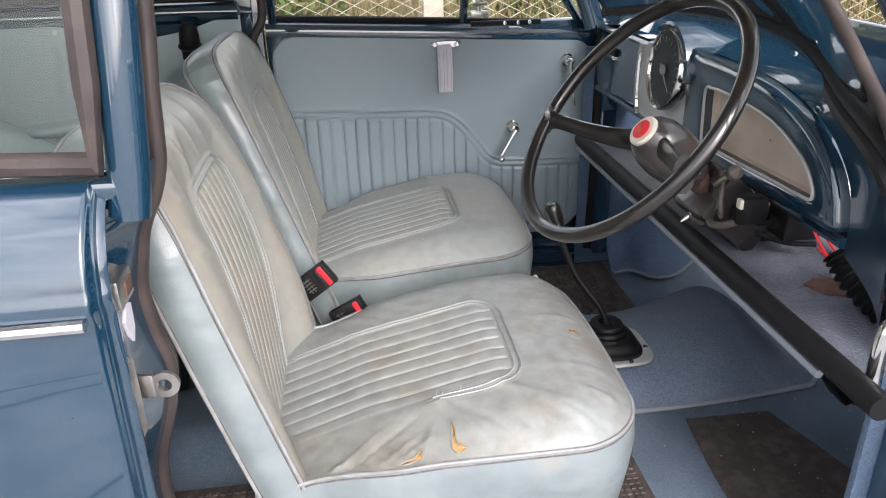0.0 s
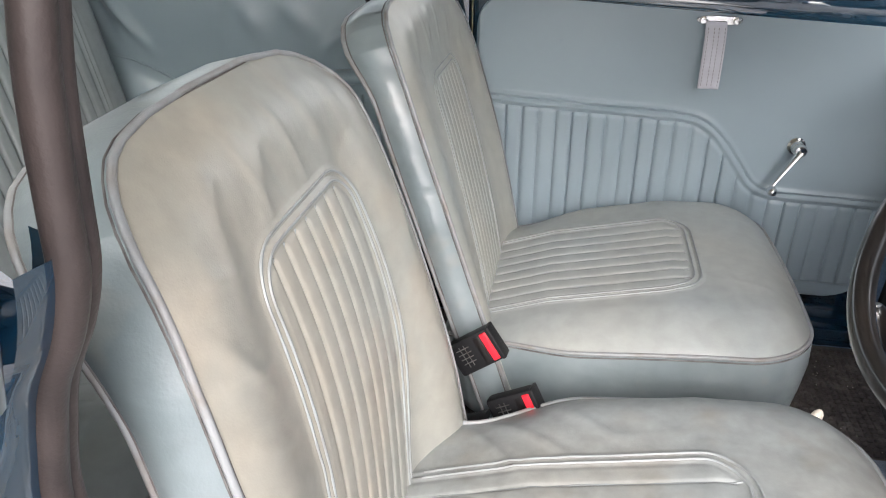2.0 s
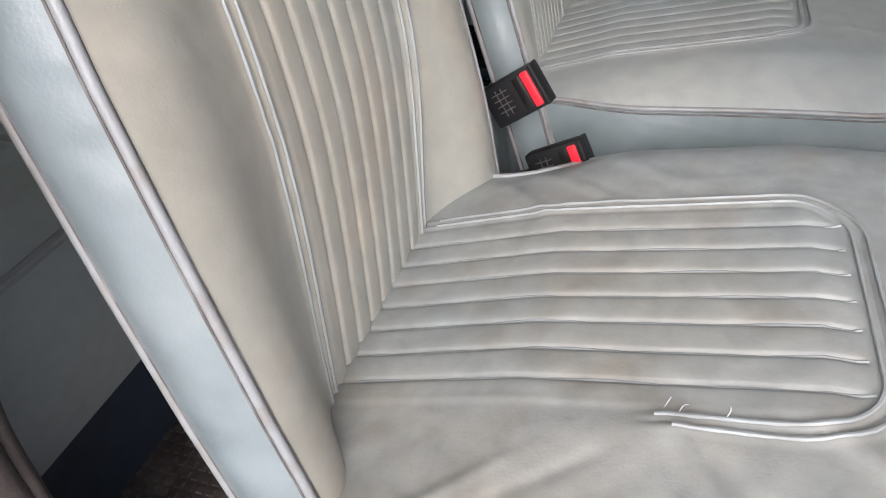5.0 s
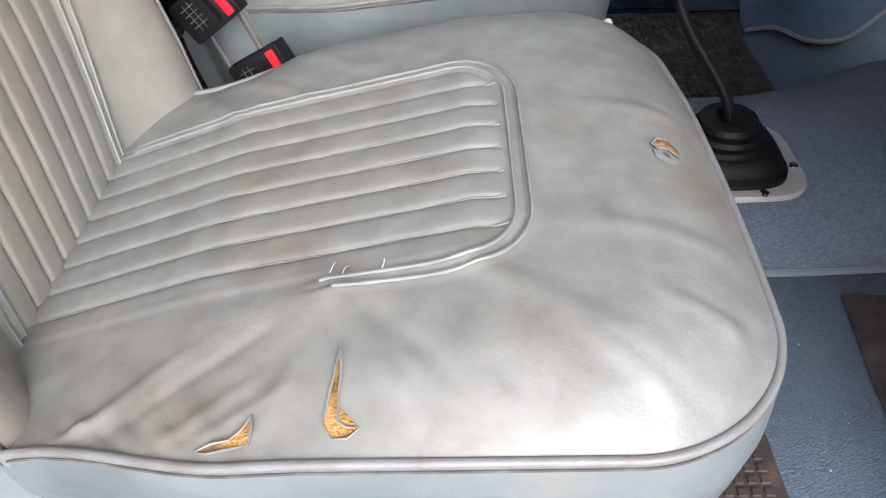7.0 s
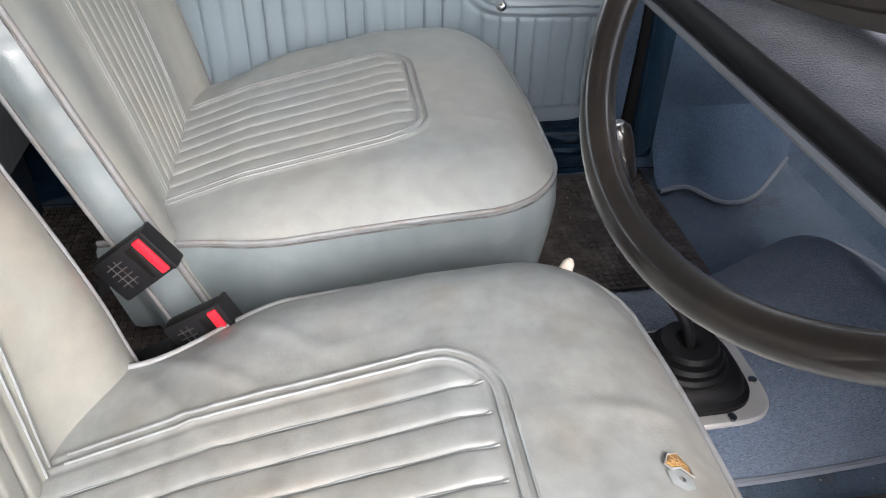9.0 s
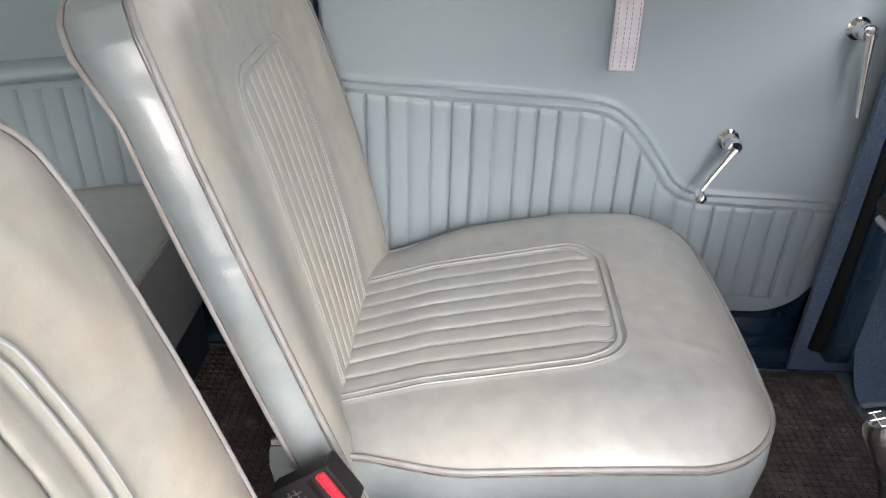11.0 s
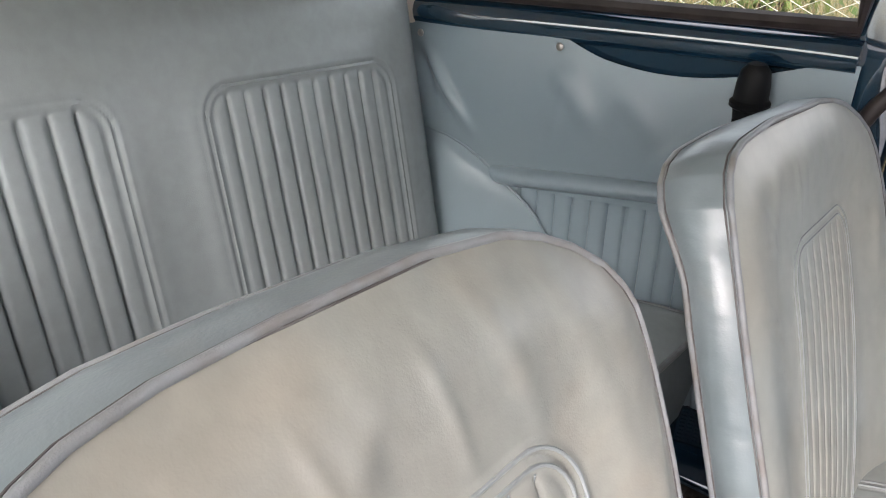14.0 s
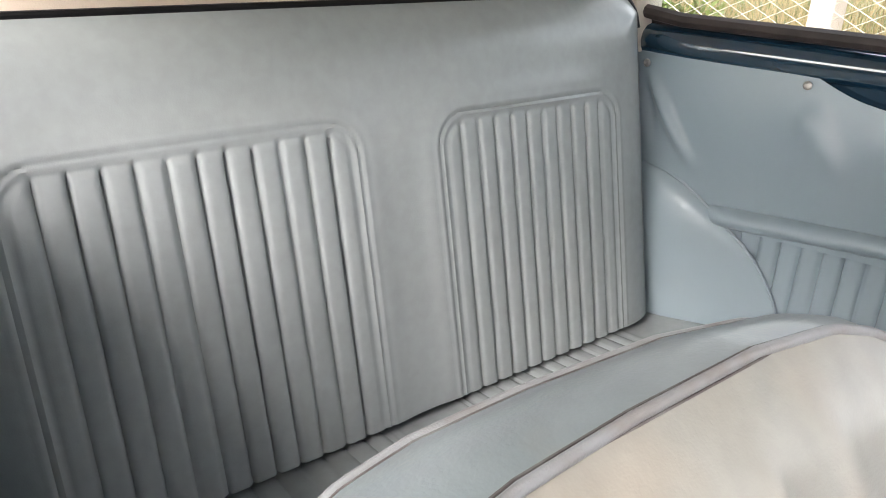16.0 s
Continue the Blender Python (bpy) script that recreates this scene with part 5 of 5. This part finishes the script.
part("emblem_mark", MB().tube([hubc + 0.0165 * wnv + 0.012 * e1 + 0.008 * e2, hubc + 0.0165 * wnv - 0.002 * e1 + 0.002 * e2, hubc + 0.0165 * wnv + 0.002 * e1 - 0.004 * e2, hubc + 0.0165 * wnv - 0.012 * e1 - 0.010 * e2], 0.0011, 6), M_FOAM, bd_)
column = thing("steering_column", "bare steel steering column with stalk", "steering column")
part("tube", MB().tube([hubc - 0.10 * wnv, hubc - 0.65 * wnv], 0.022, 14), M_RUST, column)
mcol = Matrix((Vector(e1), Vector(e2), Vector(wnv))).transposed().to_4x4()
mcol.translation = Vector(hubc - 0.20 * wnv)
part("housing", MB().box((-0.045, -0.05, -0.07), (0.045, 0.035, 0.06), 0.012, mcol), M_HUB, column, "brown-grey switch housing")
part("side_plate", MB().prism([(-0.255, 0.80), (-0.205, 0.79), (-0.190, 0.83), (-0.200, 0.88), (-0.24, 0.915), (-0.285, 0.905), (-0.30, 0.875), (-0.285, 0.83)], 0.006, lambda a, b, c: (0.515 - c, a, b), 0.002), M_HUB, column, "brown pressed steel plate")
for y, z in ((-0.262, 0.893), (-0.268, 0.870)):
    part("plate_hole", MB().lathe([(0.0075, 0), (0.0075, 0.0012), (0.0, 0.0013)], (0.509, y, z), (-1, 0, 0), 14), M_BLACK, column)
part("stalk", MB().tube(spline([(0.512, -0.268, 0.882), (0.505, -0.29, 0.885), (0.505, -0.305, 0.898), (0.510, -0.318, 0.908)], 14), 0.0045, 8), M_STEEL, column, "bare steel stalk")
part("stalk_knob", MB().lathe([(0, -0.012), (0.008, -0.010), (0.0115, -0.002), (0.011, 0.006), (0.006, 0.011), (0, 0.0125)], (0.511, -0.324, 0.913), (0.05, -0.75, 0.6), 16), M_RUBBER, column, "olive-grey plastic knob")
part("cable_loop", MB().tube(spline([(0.51, -0.30, 0.895), (0.50, -0.318, 0.87), (0.505, -0.315, 0.845), (0.515, -0.295, 0.835), (0.52, -0.275, 0.85)], 24), 0.0035, 6).tube(spline([(0.52, -0.27, 0.84), (0.505, -0.285, 0.822), (0.51, -0.31, 0.825), (0.53, -0.33, 0.84)], 24), 0.006, 8), M_RUBBER, column, "curled cable")
part("connector", MB().box((0.515, -0.362, 0.845), (0.55, -0.338, 0.885), 0.003).box((0.52, -0.338, 0.835), (0.555, -0.312, 0.86), 0.003), M_BLACK, column)
part("connector_lug", MB().box((0.510, -0.356, 0.868), (0.516, -0.344, 0.882), 0.001), M_WHITE, column)
part("screw", MB().lathe([(0.004, 0), (0.004, 0.004), (0.002, 0.016), (0, 0.017)], (0.51, -0.205, 0.80), (-0.8, 0, -0.6), 8), M_STEEL, column)

# parcel shelf with padded rail
shelf = thing("parcel_shelf", "carpeted parcel shelf with padded black front rail", "shelf")
part("rail", MB().tube([(0.505, y, 0.772) for y in np.linspace(-0.70, 0.37, 30)], 0.0155, 14), M_BLACK, shelf, "padded black rail")
part("shelf_carpet", MB().box((0.515, -0.62, 0.752), (0.95, 0.40, 0.760), 0.003), M_CARPET2, shelf, "grey-blue carpet")
part("carpet_fringe", MB().tube([(0.500, y, 0.750) for y in np.linspace(-0.60, 0.37, 40)], 0.006, 6), M_BINDING, shelf)
part("rust_patch", MB().prism([(0.60, -0.40), (0.625, -0.385), (0.66, -0.395), (0.665, -0.43), (0.64, -0.445), (0.615, -0.435)], 0.003, lambda a, b, c: (a, b, 0.760 + c), 0.001), M_RUST, shelf, "rusty hole edge in the shelf")
# Black sheet added under the dash to stand in for the deep shade.
part("dark_backing", MB().box((0.705, -0.46, 0.775), (0.72, 0.56, 0.862), 0.004), M_BLACK, dash, "black sheet added behind the dash for the deep shade there")
loom = thing("wiring", "loose red and yellow wires hanging under the dash", "wiring")
for pts, r, m in (([(0.62, -0.35, 0.86), (0.63, -0.37, 0.82), (0.65, -0.40, 0.785), (0.66, -0.45, 0.79), (0.64, -0.50, 0.82)], 0.0019, M_WIRE_R), ([(0.625, -0.355, 0.86), (0.64, -0.38, 0.82), (0.66, -0.41, 0.79), (0.66, -0.46, 0.80)], 0.0019, M_WIRE_R),
                  ([(0.64, -0.36, 0.80), (0.66, -0.42, 0.775), (0.68, -0.50, 0.77), (0.68, -0.56, 0.77)], 0.0019, M_WIRE_R), ([(0.66, -0.39, 0.785), (0.67, -0.44, 0.775), (0.675, -0.49, 0.775)], 0.002, M_WIRE_Y), ([(0.60, -0.24, 0.84), (0.585, -0.26, 0.80), (0.62, -0.30, 0.785), (0.66, -0.33, 0.79)], 0.004, M_BLACK)):
    part("wire", MB().tube(spline(pts, 24), r, 6), m, loom)
hose = thing("hose", "black corrugated heater hose under the dash", "hose")
hp = spline([(0.62, -0.44, 0.83), (0.63, -0.48, 0.80), (0.65, -0.54, 0.775), (0.68, -0.59, 0.765)], 80)
part("hose_wall", MB().tube(hp, 0.024 + 0.0035 * np.sin(np.arange(80) * 1.2), 14), M_BLACK, hose)

# gear lever
gear = thing("gear_lever", "black gear lever with rubber boot and worn knob", "gear lever")
gb = np.array([0.446, -0.042, 0.452])
top = np.array([0.344, 0.013, 0.730])
part("rod", MB().tube(spline([gb + [0, 0, 0.02], gb + [-0.01, 0.0, 0.08], gb + (top - gb) * 0.6 + [-0.006, 0, 0], top], 30), 0.0062, 10), M_BLACK, gear)
ax_ = (top - gb) / np.linalg.norm(top - gb)
part("knob", MB().lathe([(0.008, -0.036), (0.0095, -0.032), (0.013, -0.008), (0.0150, 0.008), (0.0145, 0.016), (0.010, 0.022), (0.0, 0.024)], top, ax_, 20), M_WHEEL, gear, "worn black knob with a pale top")
ks, ku = np.array([0.0, 1.0, 0.0]), np.array([1.0, 0, 0.35])
gm = MB()
for a, b, c, d in ((-0.011, -0.004, 0.011, -0.004), (0, -0.011, 0, 0.004), (-0.011, -0.004, -0.011, 0.004), (0.011, -0.008, 0.011, 0.004)):
    q = top + ax_ * 0.0242
    gm.tube([q + 0.7 * (ks * a + ku * b), q + 0.7 * (ks * c + ku * d)], 0.0007, 4)
part("shift_pattern", gm, M_STEEL, gear, "worn pale shift pattern")
def squircle(a, b, z, n=44, dx=0.0):
    return [gb + [dx + a * math.copysign(abs(math.cos(t)) ** 0.6, math.cos(t)), b * math.copysign(abs(math.sin(t)) ** 0.6, math.sin(t)), z] for t in np.linspace(0, 2 * np.pi, n, endpoint=False)]


boot = part("boot", MB().grid([squircle(a, b, z) for a, b, z in ((0.070, 0.062, 0.0), (0.069, 0.061, 0.008), (0.063, 0.055, 0.012), (0.061, 0.053, 0.020), (0.056, 0.048, 0.025), (0.050, 0.044, 0.028), (0.040, 0.038, 0.030))], wrap_j=True), M_BLACK, gear, "black rubber boot with a square foot")
part("boot_collar", MB().lathe([(0.046, 0.026), (0.047, 0.032), (0.043, 0.036), (0.039, 0.036), (0.041, 0.041), (0.038, 0.046), (0.032, 0.046), (0.034, 0.051), (0.031, 0.057), (0.016, 0.059), (0.010, 0.052)], gb, (-0.03, 0, 1), 32), M_BLACK, boot)
fl = [(0.004 + 0.084 * math.copysign(abs(math.cos(t)) ** 0.5, math.cos(t)), 0.075 * math.copysign(abs(math.sin(t)) ** 0.5, math.sin(t))) for t in np.linspace(0, 2 * np.pi, 40, endpoint=False)]
fp = part("boot_flange", MB().prism(fl, 0.006, lambda a, b, c: (gb[0] + a, gb[1] + b, gb[2] - 0.004 + c), 0.002), M_SILVER, gear, "grey metal flange")
for a, b in ((0.066, 0.055), (0.078, -0.02), (0.03, -0.068), (-0.06, -0.062), (-0.06, 0.062)):
    part("screw", MB().lathe([(0.0055, 0), (0.005, 0.003), (0, 0.0045)], gb + [a, b, 0.002], (0, 0, 1), 10), M_CHROME, fp)

# pedals
for y in (-0.125, -0.27):
    pd = thing("pedal", "black rubber foot pedal on a steel arm", "pedal", "foot pedals")
    part("pad", MB().box((-0.010, -0.026, -0.030), (0.006, 0.026, 0.030), 0.006, pose(0.80, y, 0.470, 0, -35, 0)), M_BLACK, pd)
    part("arm", MB().tube(spline([(0.808, y, 0.465), (0.85, y, 0.43), (0.95, y, 0.42), (1.02, y, 0.47)], 14), 0.008, 8), M_RUST, pd)

part("foam_tuft", MB().lathe([(0.0, -0.012), (0.005, -0.010), (0.0075, -0.002), (0.006, 0.006), (0.003, 0.010), (0.0, 0.011)], (0.301, -0.011, 0.602), (0.5, 0.4, 1), 10), M_LINER, driver_seat, "cream stuffing at the front corner")
# striker and check bracket on the near pillar
strk = thing("door_striker", "tarnished steel door striker on the pillar", "door striker")
part("plate", MB().prism([(-0.690, 0.945), (-0.676, 0.972), (-0.640, 0.985), (-0.606, 0.966), (-0.604, 0.940), (-0.640, 0.936), (-0.668, 0.918), (-0.688, 0.925)], 0.005, lambda a, b, c: (-0.270 + c, a, b), 0.002), M_STEEL, strk, "chipped steel plate")
part("catch", MB().box((-0.266, -0.652, 0.938), (-0.256, -0.608, 0.968), 0.003), M_STEEL, strk, "raised steel catch")
part("socket", MB().box((-0.2565, -0.634, 0.945), (-0.2545, -0.614, 0.960), 0.0008), M_RUST, strk, "dark rusty socket")
part("screw", MB().lathe([(0.006, 0), (0.005, 0.003), (0, 0.0035)], (-0.265, -0.665, 0.946), (1, 0, 0), 12), M_STEEL, strk)
part("lip", MB().prism([(-0.628, 0.914), (-0.614, 0.928), (-0.600, 0.922), (-0.602, 0.896), (-0.612, 0.884), (-0.622, 0.896)], 0.003, lambda a, b, c: (-0.268 + c, a, b), 0.001), M_STRAP, strk, "patch of bare white primer")
chk = thing("check_bracket", "worn steel bracket with a hole on the pillar", "bracket")
part("base_plate", MB().box((-0.276, -0.662, 0.800), (-0.260, -0.640, 0.884), 0.004).box((-0.272, -0.668, 0.862), (-0.264, -0.655, 0.884), 0.003), M_STEEL, chk)
th = np.linspace(0, 2 * np.pi, 24, endpoint=False)
ro = [np.array([-0.240 + 0.0145 * math.cos(t), -0.632, 0.842 + 0.0145 * math.sin(t)]) for t in th]
ri = [np.array([-0.240 + 0.007 * math.cos(t), -0.632, 0.842 + 0.007 * math.sin(t)]) for t in th]
dy = np.array([0, 0.005, 0])
part("eye", MB().grid([ri, ro, [p + dy for p in ro], [p + dy for p in ri]], wrap_i=True, wrap_j=True).box((-0.270, -0.633, 0.829), (-0.250, -0.626, 0.855), 0.002), M_STEEL, chk)

# open driver's door seen edge-on, with its pull handle
odoor = thing("driver_door", "open dark blue driver's door swung forward", "car door")
mdoor = pose(0.68, -0.70, 0, 0, 0, 24)
part("door_shell", MB().box((-0.03, -0.95, 0.36), (0.03, 0.0, 1.02), 0.015, mdoor), M_PAINT, odoor)
part("trim_panel", MB().box((-0.037, -0.92, 0.42), (-0.031, -0.12, 0.99), 0.003, mdoor), M_VINYL, odoor, "light blue vinyl trim")
part("hinge_post", MB().box((0.600, -0.70, 0.34), (0.665, -0.605, 0.86), 0.012), M_PAINT, car)
part("grab_handle", MB().tube(spline([(0.555, -0.64, 0.84), (0.535, -0.645, 0.835), (0.532, -0.645, 0.79), (0.538, -0.645, 0.745), (0.56, -0.64, 0.74)], 20), 0.009, 10), M_CHROME, odoor, "chrome handle")
apil = spline([(0.53, -0.61, 1.02), (0.495, -0.612, 1.076), (0.466, -0.611, 1.117), (0.44, -0.61, 1.152), (0.416, -0.609, 1.184), (0.35, -0.59, 1.28), (0.28, -0.57, 1.38)], 30)
part("door_seal", MB().tube(apil, 0.0070, 10), M_SEAL, car)

# torn leather on the driver's cushion
def on_cushion(x, y, lift):
    t = seat_tops[0]
    k = np.argmin((t[:, 0] - x) ** 2 + (t[:, 1] - y) ** 2)
    return np.array([x, y, t[k, 2] + lift])


def tear(pts, label):
    """Foam showing through split leather, with a curled edge round it."""
    o = [on_cushion(x, y, 0.0012) for x, y in pts]
    c = np.mean(o, 0)
    t = part("tear", MB().grid([o, [c + (q - c) * 0.6 + [0, 0, 0.0004] for q in o], [c + (q - c) * 0.05 + [0, 0, 0.0004] for q in o]], wrap_j=True), M_FOAM, driver_seat, label)
    part("torn_edge", MB().tube([q + [0, 0, 0.001] for q in o], 0.0008 + 0.0003 * np.sin(np.arange(len(o)) * 2.3), 5, closed=True), M_CUSH_N, t)


tear([(0.071, -0.457), (0.073, -0.474), (0.0725, -0.490), (0.0735, -0.503), (0.078, -0.506), (0.086, -0.507), (0.079, -0.512), (0.070, -0.512), (0.065, -0.504), (0.067, -0.487), (0.069, -0.471)], "split seam showing yellow foam")
tear([(0.023, -0.495), (0.0245, -0.504), (0.024, -0.5125), (0.011, -0.514), (0.0, -0.515), (-0.008, -0.513), (0.002, -0.510), (0.012, -0.508), (0.019, -0.503)], "small tear showing yellow foam")
tear([(0.286, -0.284), (0.292, -0.275), (0.301, -0.273), (0.307, -0.283), (0.306, -0.294), (0.298, -0.286), (0.290, -0.288)], "worn hole showing yellow foam")
fl_ = [(0.286, -0.289), (0.296, -0.287), (0.304, -0.295), (0.303, -0.303), (0.295, -0.305), (0.287, -0.299)]
part("frayed_lining", MB().grid([[on_cushion(x, y, 0.0014) for x, y in fl_], [on_cushion(0.295 + (x - 0.295) * 0.3, -0.296 + (y + 0.296) * 0.3, 0.0022) for x, y in fl_]], wrap_j=True), M_SEAM, driver_seat, "grey frayed lining")
for x, y, k in ((0.057, -0.393, 1), (0.066, -0.396, 2), (0.092, -0.400, 3)):
    a = on_cushion(x, y, 0.001)
    part("loose_thread", MB().tube(spline([a, a + [0.002, 0.003, 0.003], a + [0.002 + 0.0015 * (k % 3), 0.006, 0.001 + 0.003 * (k % 2)]], 6), 0.00035, 4), M_STRAP, driver_seat)


# ---- fence and verge ----
fence = thing("chain_link_fence", "galvanised chain-link fence with concrete posts", "fence")
FY, PITCH = 2.4, 0.058
mb = MB()
zz = np.arange(0.05, 1.85, PITCH / 2)
for k in range(170):
    x0 = -5.0 + k * PITCH
    zig = np.where(np.arange(len(zz)) % 2 == 0, -0.5, 0.5) * PITCH * (1 if k % 2 == 0 else -1) * 1.04
    mb.tube(np.column_stack([x0 + zig, FY + 0.0015 * np.sign(zig) * (1 if k % 2 == 0 else -1), zz]), 0.0030, 4, caps=False)
part("wire_mesh", mb, M_FENCE, fence, "diamond wire mesh")["kind"] = "stuff"
for x in (-3.70, -1.64, 0.40, 2.45):
    part("post", MB().box((x - 0.05, FY + 0.02, 0.0), (x + 0.05, FY + 0.12, 1.9), 0.012), M_POST, fence, "weathered concrete post")
verge = part("verge", MB().grid([[(x, y, 0.01 + 0.30 * smoothstep(y, 2.4, 6) + 0.9 * smoothstep(y, 6, 14)) for x in np.linspace(-14, 14, 20)] for y in np.linspace(2.2, 30, 24)]), M_EARTH)
tagged(verge, "rough grassy bank behind the fence", "ground", kind="structure")


def blades(name, count, x0, x1, ya, yb, h0, h1, width, mat, label, seed, lean=0.35):
    r = np.random.default_rng(seed)
    mb = MB()
    for _ in range(count):
        x, y = r.uniform(x0, x1), r.uniform(ya, yb)
        z = 0.0 + 0.3 * float(smoothstep(y, 2.4, 6))
        h, a = r.uniform(h0, h1), r.uniform(0, 6.28)
        dx, dy2 = math.cos(a) * width, math.sin(a) * width
        lx, ly = r.normal(0, lean) * h, r.normal(0, lean) * h
        o = len(mb.v)
        mb.v += [(x - dx, y - dy2, z), (x + dx, y + dy2, z), (x + dx * 0.8 + lx * 0.35, y + dy2 * 0.8 + ly * 0.35, z + h * 0.55), (x - dx * 0.8 + lx * 0.35, y - dy2 * 0.8 + ly * 0.35, z + h * 0.55), (x + lx, y + ly, z + h)]
        mb.f += [(o, o + 1, o + 2, o + 3), (o + 3, o + 2, o + 4)]
    ob = part(name, mb, mat, smooth=False)
    return tagged(ob, label, "grass", kind="stuff")


blades("grass", 14000, -7, 7, 2.55, 6, 0.25, 0.85, 0.006, M_GRASS, "long rough green grass behind the fence", 5)
blades("dry_grass", 9000, -7, 7, 2.5, 5, 0.5, 1.15, 0.004, M_STRAW, "dry straw-coloured stalks behind the fence", 6, 0.25)


def shrub(x, y, h, seed):
    r = np.random.default_rng(seed)
    sh = thing("shrub", "leafy green shrub behind the fence", "shrub", "shrubs behind the fence")
    stems, leaves = MB(), MB()
    for _ in range(9):
        a, l = r.uniform(0, 6.28), r.uniform(0.2, 0.6)
        tipp = np.array([x + math.cos(a) * l, y + math.sin(a) * l, 0.15 + h * r.uniform(0.6, 1.0)])
        path = spline([(x, y, 0.05), (x + math.cos(a) * l * 0.4, y + math.sin(a) * l * 0.4, 0.1 + h * 0.45), tipp], 10)
        stems.tube(path, np.linspace(0.014, 0.004, 10), 5)
        for p in path[3:]:
            for _ in range(26):
                c = p + r.normal(0, 0.10, 3)
                u1, u2 = r.normal(0, 1, 3), r.normal(0, 1, 3)
                u1 /= np.linalg.norm(u1)
                u2 = np.cross(u1, u2)
                u2 /= np.linalg.norm(u2)
                L, W2 = r.uniform(0.025, 0.05), r.uniform(0.010, 0.02)
                o = len(leaves.v)
                leaves.v += [tuple(c - u1 * L), tuple(c + u2 * W2), tuple(c + u1 * L), tuple(c - u2 * W2)]
                leaves.f.append((o, o + 1, o + 2, o + 3))
    part("stems", stems, M_RUST, sh)
    part("crown", leaves, M_LEAF, sh, smooth=False)


for k, (x, y, h) in enumerate(((-4.2, 3.6, 1.3), (-2.9, 3.2, 1.1), (-1.6, 3.9, 1.4), (-0.4, 3.4, 1.0), (1.0, 3.8, 1.2), (2.3, 3.3, 1.1), (3.8, 3.9, 1.4), (5.4, 4.2, 1.5), (-6.0, 4.2, 1.5))):
    shrub(x, y, h, 20 + k)
